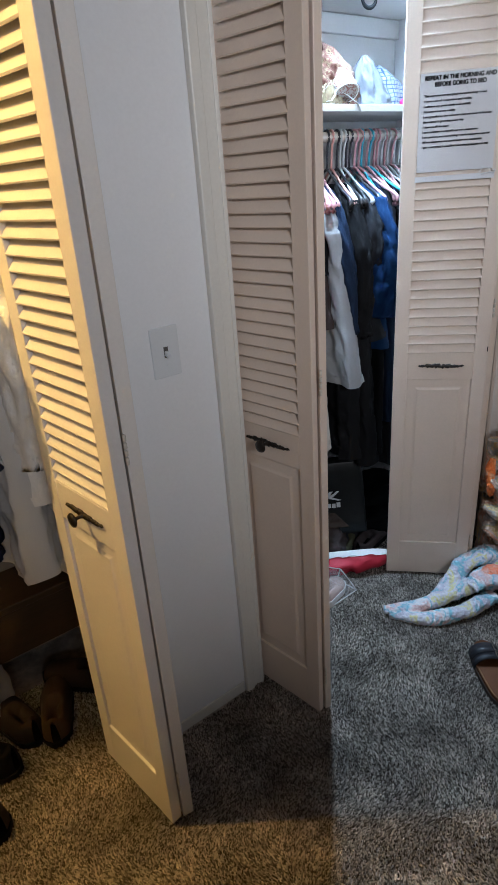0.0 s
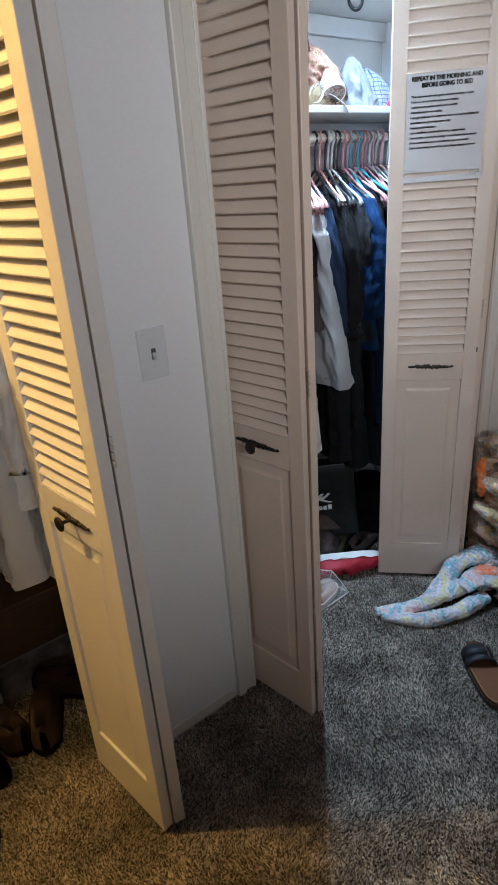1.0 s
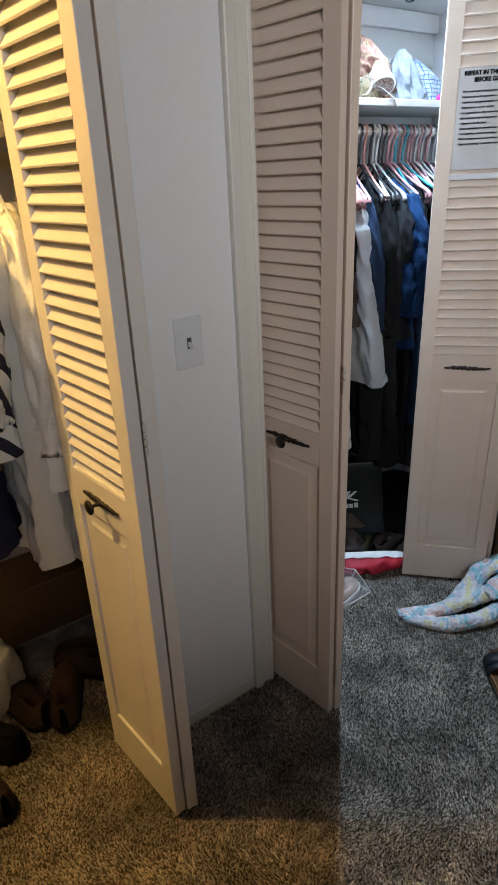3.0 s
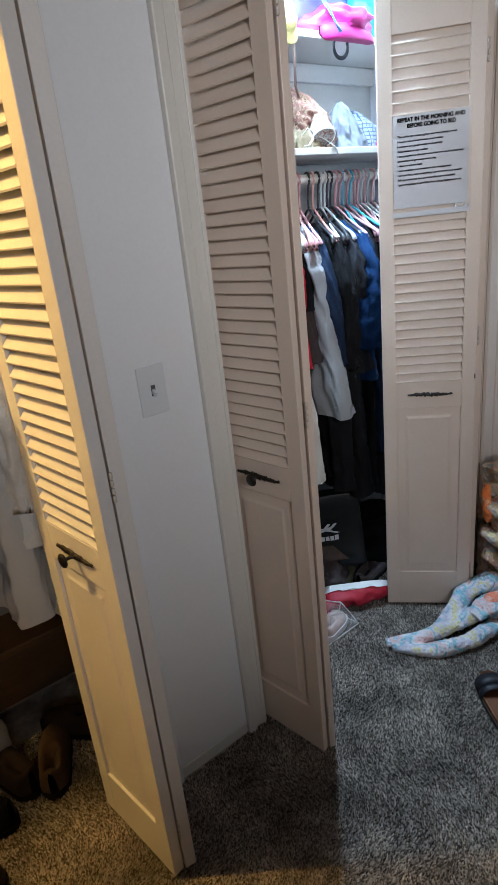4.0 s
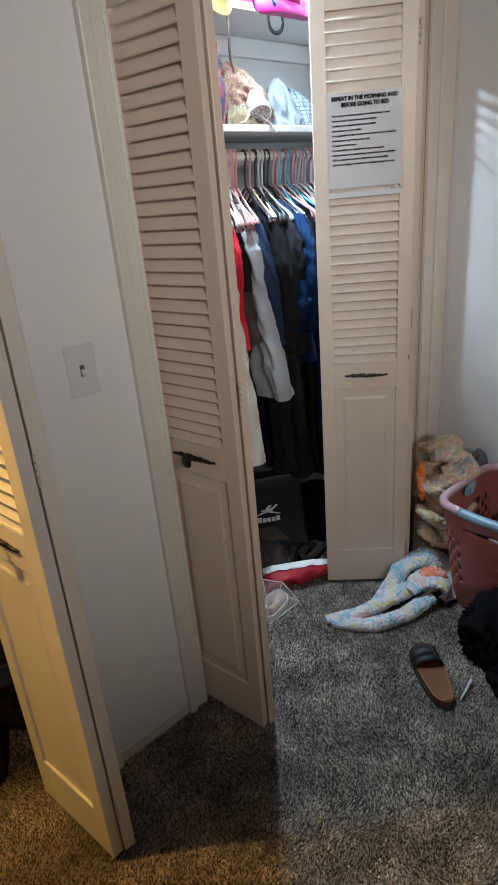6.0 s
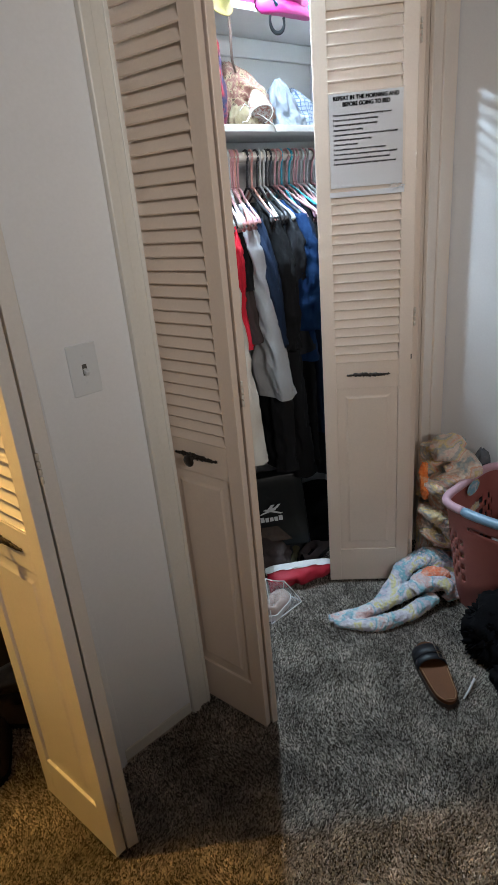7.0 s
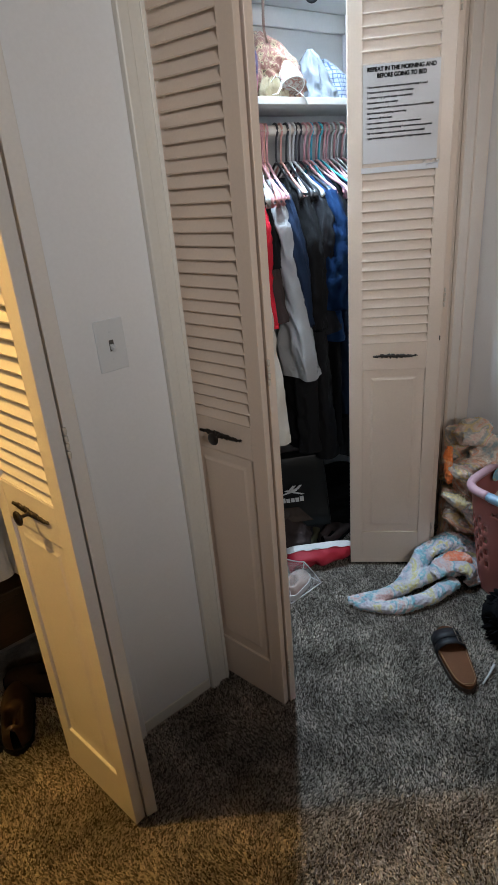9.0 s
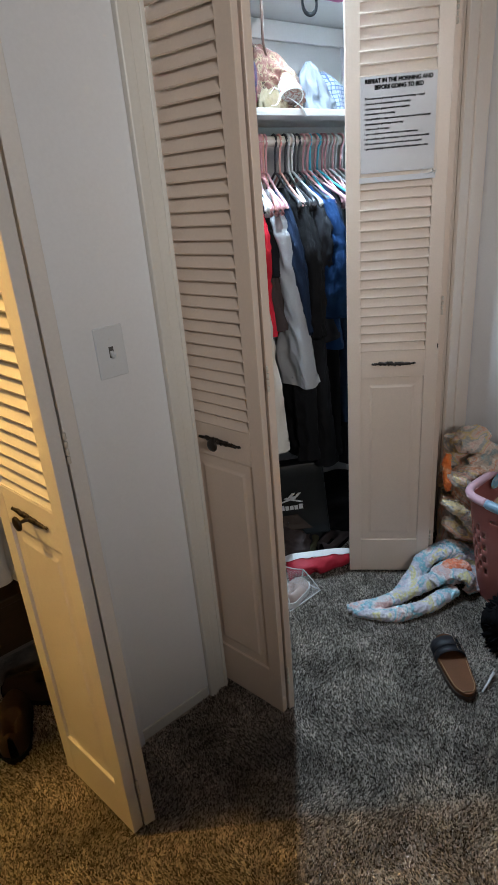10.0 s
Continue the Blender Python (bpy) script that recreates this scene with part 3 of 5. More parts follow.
# cool-lit closet: x on the rod, twist, hanger, cloth
hung(1.705, -22, H_WHITE, C_CREAM, "long cream cotton garment on a hanger", 0.55, 0.21, 0.030, 0, 3, "white", lean=0.04)
hung(1.748, -26, H_WHITE, C_RED, "bright red top on a hanger", 0.97, 0.188, 0.020, 0.26, 4, "white", swide=0.038, lean=0.05)
hung(1.772, -25, H_WHITE, C_BROWN, "dark brown knitted top on a hanger", 0.98, 0.165, 0.018, 0, 5, "white", lean=0.08)
hung(1.793, -25, H_PINK, C_BLACK, "black strappy top on a hanger", 1.16, 0.17, 0.014, 0, 6, "white")
hung(1.818, -19, H_PINK, C_PALE, "pale blue-grey sleeveless top on a hanger", 0.765, 0.245, 0.026, 0.0, 7, "pink", 1.16, lean=0.11)
hung(1.850, -23, H_PINK, C_NAVY, "dark blue denim jacket on a hanger", 0.88, 0.21, 0.020, 0.44, 8, "pink", 1.12, swide=0.046, lean=0.12)
hung(1.914, -20, H_ROSE, C_BLACK, "black jacket with heavy folds on a hanger", 0.62, 0.205, 0.026, 0.46, 9, "pale rose", swide=0.060, lean=0.08)
hung(1.940, -17, H_BLACK, C_BLACK, "black dress on a hanger", 0.40, 0.205, 0.024, 0, 10, "black")
hung(1.972, -12, H_WHITE, C_CHAR, "charcoal grey hooded top on a hanger", 0.90, 0.20, 0.026, 0.30, 11, "white", swide=0.046, lean=0.07)
hung(2.002, -10, H_BLACK, C_BLUE, "royal blue shirt with a knotted fold on a hanger", 0.86, 0.22, 0.030, 0.40, 13, "black", 1.12, swide=0.066, lean=0.07)
CROWD = ((H_PINK, C_BLACK, "pink"), (H_PINK, C_NAVY, "pink"), (H_TEAL, C_BLACK, "teal"), (H_PINK, C_CHAR, "pink"), (H_TEAL, C_BLACK, "teal"), (H_PINK, C_BLACK, "pink"), (H_PINK, C_NAVY, "pink"), (H_WHITE, C_BLACK, "white"),
         (H_PINK, C_BLACK, "pink"), (H_WHITE, C_CHAR, "white"), (H_PINK, C_BLACK, "pink"), (H_WHITE, C_NAVY, "white"), (H_WHITE, C_BLACK, "white"), (H_WHITE, C_BLACK, "white"), (H_PINK, C_CHAR, "pink"), (H_WHITE, C_BLACK, "white"))
for i, (hm, cm, cn) in enumerate(CROWD):
    hung(2.028 + 0.0195 * i + 0.004 * math.sin(i * 2.7), -10 + 15 * math.sin(i * 2.1), hm, cm, ("black", "charcoal grey", "dark blue")[0 if cm is C_BLACK else 1 if cm is C_CHAR else 2] + " garment on a hanger in the crowded closet", 0.45 + 0.1 * math.sin(i * 1.7), 0.205, 0.018, 0, 20 + i, cn, lean=0.0)
for i, x in enumerate((1.20, 1.30, 1.42, 1.52, 1.60)):
    hung(x, -18, H_WHITE, (C_BLACK, C_CHAR, C_NAVY)[i % 3], "dark garment on a hanger beside the folded door", 0.6, 0.2, 0.03, 0, 40 + i, "white", lean=0.0)

# warm-lit closet
C_STRIPE = stripe_mat("striped_cloth", (0.70, 0.72, 0.74), (0.012, 0.014, 0.035), 6.0, 0.30, "DIAGONAL")
C_SATIN = mat("white_satin", (0.86, 0.84, 0.80), 0.26, 0.05, 34, 90, 1.0, sheen=0.1)
C_NAVY2 = cloth("navy_cloth", (0.014, 0.018, 0.045))
hung(0.735, -3, H_WHITE, C_SATIN, "white satin dress hanging behind the open door", 0.54, 0.20, 0.036, 0, 51, "white", 1.15, y=1.51, lean=0.0)
hung(0.680, -4, H_WHITE, C_SATIN, "shiny white satin blouse on a hanger", 0.78, 0.215, 0.046, 0.50, 52, "white", 1.1, y=1.51, lean=0.0)
hung(0.632, -5, H_WHITE, C_WHITE, "long white cotton dress on a hanger", 0.57, 0.205, 0.034, 0.0, 53, "white", 1.2, y=1.51, lean=0.0)
hung(0.566, -4, H_WHITE, C_STRIPE, "white shirt with dark navy stripes on a hanger", 0.90, 0.205, 0.034, 0.40, 54, "white", swide=0.074, y=1.51, lean=-0.03)
hung(0.452, -2, H_WHITE, C_NAVY2, "navy garment on a hanger", 0.66, 0.20, 0.030, 0, 55, "white", y=1.51)

# ---- things on the shelves ----
FLORAL = patch_mat("floral_print", ((0.27, 0.19, 0.12), (0.15, 0.06, 0.045), (0.19, 0.09, 0.07), (0.29, 0.215, 0.13), (0.03, 0.014, 0.012)), 58, 0.9, 0.3, 400, 0.05)
YELLOWPRINT = patch_mat("yellow_print", ((0.25, 0.20, 0.11), (0.28, 0.225, 0.14), (0.26, 0.21, 0.13), (0.09, 0.045, 0.03)), 26, 0.9, 0.3, 400, 0.05)
CREAMPRINT = patch_mat("cream_print", ((0.32, 0.30, 0.27), (0.34, 0.31, 0.28), (0.20, 0.07, 0.05), (0.33, 0.30, 0.27), (0.32, 0.30, 0.275)), 62, 0.85, 0.3, 400, 0.05)
GRIDCLOTH = stripe_mat("blue_checked_cloth", (0.24, 0.27, 0.31), (0.055, 0.09, 0.17), 24.0, 0.09, "X")
t = GRIDCLOTH.node_tree
cross = t.nodes.new("ShaderNodeTexWave")
cross.bands_direction = "Z"
cross.inputs["Scale"].default_value, cross.inputs["Distortion"].default_value = 24.0, 0.6
t.links.new(next(n for n in t.nodes if n.type == "TEX_COORD").outputs["Object"], cross.inputs["Vector"])
step = next(n for n in t.nodes if n.type == "MATH" and n.operation == "LESS_THAN")
both = t.nodes.new("ShaderNodeMath")
both.operation = "MINIMUM"
t.links.new(next(n for n in t.nodes if n.type == "TEX_WAVE" and n != cross).outputs["Fac"], both.inputs[0])
t.links.new(cross.outputs["Fac"], both.inputs[1])
t.links.new(both.outputs[0], step.inputs[0])
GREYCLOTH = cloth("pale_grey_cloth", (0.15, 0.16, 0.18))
SHELF_Z = 1.668


def heap(name, label, cat, place, size, material, seed, fold=0.28, freq=3.2, rz=0, fluff=0.0, sub=4):
    ob = part(name, crumple(size, seed, fold, freq, sub, True, fluff), material, None, "", True)
    ob.matrix_basis = pose(*place, 0, 0, rz)
    return tagged(ob, label, cat)


def draped(profile, seed, fold=0.22, lean=(0, 0), rows=40, n=80):
    """Cloth thrown down in a peak: deep folds run from the top and spread. profile: (share of height, half-width x, half-width y)."""
    bm = bmesh.new()
    h = profile[-1][0]
    rings = []
    for i in range(rows):
        z = h * i / (rows - 1)
        k = next(q for q in range(len(profile) - 1) if z <= profile[q + 1][0] + 1e-9)
        a, b = profile[k], profile[k + 1]
        f = (z - a[0]) / (b[0] - a[0])
        wx, wy = a[1] + (b[1] - a[1]) * f, a[2] + (b[2] - a[2]) * f
        ring = []
        for j in range(n):
            an = 2 * math.pi * j / n
            c, q = math.cos(an), math.sin(an)
            r = 1 + fold * (1 - 2.6 * abs(noise.noise(Vector((c * 1.9 + seed, q * 1.9, z * 9)))))
            r += fold * 0.5 * (1 - 2.6 * abs(noise.noise(Vector((c * 3.6, q * 3.6 + seed, z * 26 + c * 2)))))
            ring.append(bm.verts.new((lean[0] * z + wx * c * r, lean[1] * z + wy * q * r, z + (0.006 * noise.noise(Vector((c * 2, q * 2, seed + z * 20))) if i else 0))))
        rings.append(ring)
    for r, s in zip(rings, rings[1:]):
        for j in range(n):
            bm.faces.new((r[j], r[(j + 1) % n], s[(j + 1) % n], s[j]))
    bm.faces.new(rings[0][::-1])
    bm.faces.new(rings[-1])
    return bm


def flat_band(pts, width, thick=0.0012):
    return tube(bmesh.new(), pts, width / 2, 10, True, (1.0, thick * 2 / width))


bag = thing("cloth_bag", "floral brown cloth bag with a strap on the closet shelf", "bag", pose(1.925, 1.665, SHELF_Z))
part("body", draped(((0, 0.115, 0.10), (0.06, 0.12, 0.10), (0.12, 0.10, 0.085), (0.17, 0.065, 0.06), (0.200, 0.02, 0.02)), 2.3, 0.25, (-0.20, 0.0)), FLORAL, bag, "", True)
part("gusset", draped(((0, 0.05, 0.035), (0.03, 0.052, 0.036), (0.06, 0.035, 0.025), (0.075, 0.01, 0.01)), 8.1, 0.16), YELLOWPRINT, bag, "cream and brown printed side", True).matrix_basis = pose(-0.052, -0.090, 0)
part("drawstring", flat_band([(-0.095, -0.125, 0.045), (-0.082, -0.135, 0.062), (-0.066, -0.140, 0.052), (-0.068, -0.142, 0.028), (-0.082, -0.140, 0.012), (-0.098, -0.136, 0.010)], 0.011), C_WHITE, bag, "cream ribbon drawstring", True)
hat = thing("cap", "cream flower-printed bonnet with a white strap on the shelf", "cap", pose(1.928, 1.562, SHELF_Z))
axis = look((-0.016, -0.032, 0.035), (0.004, 0.026, 0.112))
bm = bmesh.new()
rows = [(0.039, 0.004), (0.041, -0.006), (0.038, -0.030), (0.032, -0.055), (0.024, -0.076), (0.010, -0.090), (0.002, -0.092)]
inner = [(0.002, -0.086), (0.020, -0.074), (0.029, -0.052), (0.035, -0.028), (0.037, -0.004), (0.0385, 0.004)]
lathe(bm, rows + inner, 36, axis)
for v in bm.verts:
    v.co += 0.0045 * Vector((noise.noise(v.co * 30), noise.noise(v.co * 30 + Vector((9, 0, 0))), 0.6 * noise.noise(v.co * 24 + Vector((0, 7, 0)))))
    v.co.z = max(v.co.z, 0.001)
part("crown", bm, CREAMPRINT, hat, "", True)
bm = bmesh.new()
ring = [axis @ Vector((0.0405 * math.cos(a), 0.0405 * math.sin(a), 0.0035)) for a in (2 * math.pi * k / 32 for k in range(33))]
for p in ring:
    p.z = max(p.z, 0.004)
tube(bm, ring, 0.0028, 8, False)
part("brim", bm, C_WHITE, hat, "white piped edge", True)
part("strap", flat_band([(-0.036, -0.022, 0.042), (-0.020, -0.046, 0.026), (-0.006, -0.060, 0.010), (0.003, -0.067, 0.001), (0.008, -0.070, -0.012), (0.011, -0.071, -0.024)], 0.014), C_WHITE, hat, "white fabric strap over the shelf edge", True)
tagged(part("folded_cloth", draped(((0, 0.056, 0.060), (0.03, 0.052, 0.055), (0.08, 0.036, 0.040), (0.125, 0.022, 0.026), (0.150, 0.006, 0.008)), 3.7, 0.36, (-0.15, 0.0)), GREYCLOTH, None, "", True), "pale grey cloth thrown in a peak on the shelf", "cloth").matrix_basis = pose(2.082, 1.590, SHELF_Z)
tagged(part("folded_cloth", draped(((0, 0.095, 0.070), (0.04, 0.088, 0.066), (0.08, 0.060, 0.050), (0.115, 0.025, 0.026), (0.128, 0.006, 0.008)), 6.4, 0.15, (-0.35, 0.0)), GRIDCLOTH, None, "", True), "blue and white checked cloth heap on the shelf", "cloth").matrix_basis = pose(2.190, 1.605, SHELF_Z)
heap("folded_cloth", "small magenta cloth on the closet shelf", "cloth", (2.20, 1.525, SHELF_Z), (0.02, 0.016, 0.02), cloth("magenta", (0.55, 0.02, 0.16)), 14, 0.3, 3, 0)
heap("folded_cloth", "red and navy cloth on the closet shelf", "cloth", (1.736, 1.60, SHELF_Z), (0.055, 0.07, 0.30), patch_mat("red_navy_print", ((0.32, 0.012, 0.02), (0.012, 0.016, 0.06), (0.32, 0.015, 0.02), (0.014, 0.02, 0.07)), 9, 0.9, 0.3, 300, 0.1), 15, 0.24, 3, 0)
# upper shelf
UP_Z = 2.006
PINK, PURPLE, TURQ = mat("pink_nylon", (0.34, 0.014, 0.14), 0.45, 0.08, 14, 220, 0.3), mat("violet_nylon", (0.030, 0.025, 0.18), 0.5, 0.1, 14, 220, 0.3), mat("turquoise_cloth", (0.012, 0.18, 0.28), 0.6, 0.08, 12, 300, 0.3)
bag = thing("pink_bag", "bright pink nylon bag on the upper shelf", "bag", pose(2.055, 1.640, UP_Z))
ob = part("body", crumple((0.14, 0.15, 0.09), 21, 0.22, 2.6, 4), PINK, bag, "", True)
bm = bmesh.new()
roll(bm, [(-0.13, -0.09, 0.030), (-0.07, -0.125, 0.020), (0.00, -0.132, 0.012), (0.06, -0.130, 0.008), (0.10, -0.120, 0.010)], [0.014, 0.028, 0.032, 0.030, 0.014], (0.7, 1.0), 7, 0.25, 0, 20)
for v in bm.verts:
    v.co.z -= 0.030
    v.co.y = min(v.co.y, -0.108)
part("flap", bm, PINK, bag, "", True)
bm = bmesh.new()
loop = [(-0.070 + 0.031 * math.cos(a), -0.138 + 0.004 * math.sin(2 * a), -0.038 + 0.042 * math.sin(a)) for a in (math.pi * (0.98 + 1.04 * k / 14) for k in range(15))]
tube(bm, loop, 0.0062, 8, True, (0.6, 1.0))
part("handle_loop", bm, C_BLACK, bag, "black webbing loop hanging below the shelf")
heap("folded_bag", "violet nylon bag on the upper shelf", "bag", (2.03, 1.700, UP_Z + 0.002), (0.22, 0.09, 0.22), PURPLE, 22, 0.18, 2.4, 5)
heap("folded_cloth", "turquoise cloth on the upper shelf", "cloth", (2.24, 1.64, UP_Z), (0.07, 0.08, 0.15), TURQ, 23, 0.25, 3, 0)
bm = bmesh.new()
tube(bm, [(1.935, 1.625, UP_Z + 0.20), (1.935, 1.555, UP_Z + 0.12), (1.940, 1.502, UP_Z + 0.05), (1.952, 1.484, UP_Z + 0.004), (1.964, 1.478, UP_Z - 0.016)], 0.012, 8, True, (1.0, 0.25))
tagged(part("ribbon", bm, mat("sky_ribbon", (0.03, 0.26, 0.40), 0.5, 0.05), None, "", True), "sky blue ribbon hanging over the pink bag", "ribbon")
sun = thing("sun_hat", "pale yellow hat hanging over the upper shelf edge", "hat", pose(1.752, 1.525, UP_Z - 0.002, 62, 12, 0))
bm = bmesh.new()
lathe(bm, ((0.062, 0.0), (0.066, 0.002), (0.064, 0.006), (0.045, 0.008), (0.040, 0.030), (0.030, 0.045), (0.004, 0.050)), 28)
part("body", bm, mat("straw_yellow", (0.34, 0.27, 0.09), 0.7, 0.12, 20, 260, 0.5), sun, "", True)
bm = bmesh.new()
tube(bm, [(1.785, 1.508, UP_Z - 0.045), (1.798, 1.520, UP_Z - 0.085), (1.818, 1.545, UP_Z - 0.12), (1.846, 1.575, UP_Z - 0.15), (1.880, 1.600, UP_Z - 0.175), (1.905, 1.615, UP_Z - 0.19)], 0.0042, 8, True, (1.0, 0.35))
tagged(part("strap", bm, mat("pale_strap", (0.24, 0.17, 0.14), 0.7, 0.06), None, "", True), "pale bag strap hanging from the upper shelf", "strap")
heap("folded_cloth", "white folded cloth on the upper shelf", "cloth", (1.835, 1.69, UP_Z), (0.08, 0.09, 0.20), C_WHITE, 25, 0.2, 3, 0)
# shelves of the warm closet
heap("folded_cloth", "tan folded cloth on the closet shelf", "cloth", (0.70, 1.62, SHELF_Z), (0.14, 0.11, 0.16), cloth("tan_cloth", (0.42, 0.30, 0.17)), 31, 0.25, 3, 0)
heap("folded_cloth", "cream crumpled cloth on the closet shelf", "cloth", (0.52, 1.60, SHELF_Z), (0.10, 0.09, 0.14), C_CREAM, 32, 0.25, 3, 0)
heap("folded_cloth", "blue cloth heap on the upper closet shelf", "cloth", (0.68, 1.62, 1.992), (0.16, 0.11, 0.2), TURQ, 33, 0.25, 3, 0)

# ---- the paper sign ----
SLEEVE = bpy.data.materials.new("clear_sleeve")
SLEEVE.use_nodes = True
sb = SLEEVE.node_tree.nodes["Principled BSDF"]
sb.inputs["Base Color"].default_value, sb.inputs["Roughness"].default_value = (0.35, 0.35, 0.36, 1), 0.10
sb.inputs["Alpha"].default_value = 0.03
PAPER, INK = mat("white_paper", (0.64, 0.63, 0.645), 0.7, 0.02, 4, 200, 0.05), mat("black_ink", (0.008, 0.008, 0.009), 0.9, 0.02, 5, 100, 0, spec=0.0)
sign_m = pose(1.847, 1.2445, 0, 0, 0, -47.0) @ pose(0.150, -0.0016, 1.575)
sign = thing("paper_sign", "white printed paper in a clear sleeve taped to the louvres", "sign", sign_m)


def warped(x0, x1, z0, z1, y, amp, nx=14, nz=18, thick=0.0006):
    bm = bmesh.new()
    for side in (0, 1):
        g = [[bm.verts.new((x0 + (x1 - x0) * i / nx, y + side * thick + amp * math.sin(3.1 * i / nx) * math.sin(2.6 * j / nz + 0.4) * -1, z0 + (z1 - z0) * j / nz)) for i in range(nx + 1)] for j in range(nz + 1)]
        for j in range(nz):
            for i in range(nx):
                bm.faces.new((g[j][i], g[j][i + 1], g[j + 1][i + 1], g[j + 1][i]))
    return bm


part("sheet", warped(-0.106, 0.106, -0.120, 0.129, -0.0012, 0.0015), PAPER, sign, "", True)
part("sleeve", warped(-0.111, 0.113, -0.146, 0.132, -0.0044, 0.0012), SLEEVE, sign, "clear glossy plastic sleeve", True).visible_shadow = False


def lettering(text, size, x, z, parent, bold=0.0, name="title", wide=0.0):
    """Printed words, centred on x; wide: the width that the line is set to."""
    cu = bpy.data.curves.new(name, "FONT")
    cu.body, cu.size, cu.align_x = text, size, "CENTER"
    tmp = bpy.data.objects.new(name, cu)
    scene.collection.objects.link(tmp)
    bpy.context.view_layer.update()
    flat = bpy.data.meshes.new_from_object(tmp)
    bpy.data.objects.remove(tmp)
    xs = [v.co.x for v in flat.vertices]
    flat.transform(Matrix.Diagonal((wide / (max(xs) - min(xs)), 1, 1, 1)))
    bm = bmesh.new()
    for k, (dx, dy) in enumerate(((0, 0), (bold, 0), (-bold, 0), (0, bold), (0, -bold))):
        flat.transform(Matrix.Translation((dx, dy, 0.00004 * k)))
        bm.from_mesh(flat)
        flat.transform(Matrix.Translation((-dx, -dy, -0.00004 * k)))
    ob = part(name, bm, INK, parent)
    ob.matrix_basis = pose(x, -0.0038, z, 90, 0, 0)
    return ob


lettering("REPEAT IN THE MORNING AND", 0.0150, 0, 0.1115, sign, 0.0010, wide=0.186)
lettering("BEFORE GOING TO BED", 0.0150, 0.001, 0.0955, sign, 0.0010, wide=0.134)
AFFIRM = (("The universe always gives me everything I need", 0.166), ("I have a lot of motivation and vitality", 0.128), ("I achieve my goals easily and quickly", 0.126), ("Abundance is my reality", 0.086),
          ("I am grateful to the universe that my level of financial", 0.184), ("abundance is growing every day", 0.110), ("I deserve all the best", 0.070), ("I am confident in myself and my uniqueness", 0.150),
          ("I am perfect, and everything I touch becomes special", 0.182), ("All my initiatives are eco-friendly and successful", 0.162), ("I get everything I want/the best things happen to me", 0.180))
for i, (line, wide) in enumerate(AFFIRM):
    lettering(line, 0.0074, -0.094 + wide / 2, 0.0715 - i * 0.0128, sign, 0.00050, "text_line", wide)
bm = bmesh.new()
tube(bm, [(0.112, -0.004, -0.128), (0.1135, -0.006, -0.105), (0.112, -0.004, -0.085)], 0.003, 8, True, (0.8, 1))
part("sleeve_edge", bm, SLEEVE, sign, "curled clear plastic edge", True)
# Glare on the crumpled clear film, modelled as pale opaque ridges.
bm = bmesh.new()
for k in range(9):
    x, z, a = 0.066 + 0.005 * k, -0.131 + 0.006 * math.sin(k * 2.1), 0.35 + 0.5 * math.sin(k * 1.7)
    tube(bm, [(x, -0.0062, z), (x + 0.006 * math.cos(a), -0.0086, z + 0.008 * math.sin(a)), (x + 0.011 * math.cos(a), -0.0064, z + 0.017 * math.sin(a))], [0.0006, 0.0016, 0.0006], 6)
part("sleeve_glare", bm, mat("film_glare_crease", (0.60, 0.60, 0.62), 0.12, 0.02), sign, "pale ridges for the glare on crumpled film", True)
part("sleeve_seam", boxes((-0.110, 0.111, -0.0046, -0.0040, -0.146, -0.131)), mat("milky_seam", (0.66, 0.66, 0.68), 0.25, 0.02), sign)

# ---- closet floor ----
RED, SOLE = mat("red_shoe", (0.42, 0.010, 0.030), 0.55, 0.1, 20, 300, 0.3), mat("white_sole", (0.70, 0.69, 0.69), 0.5, 0.05, 20, 200, 0.2)


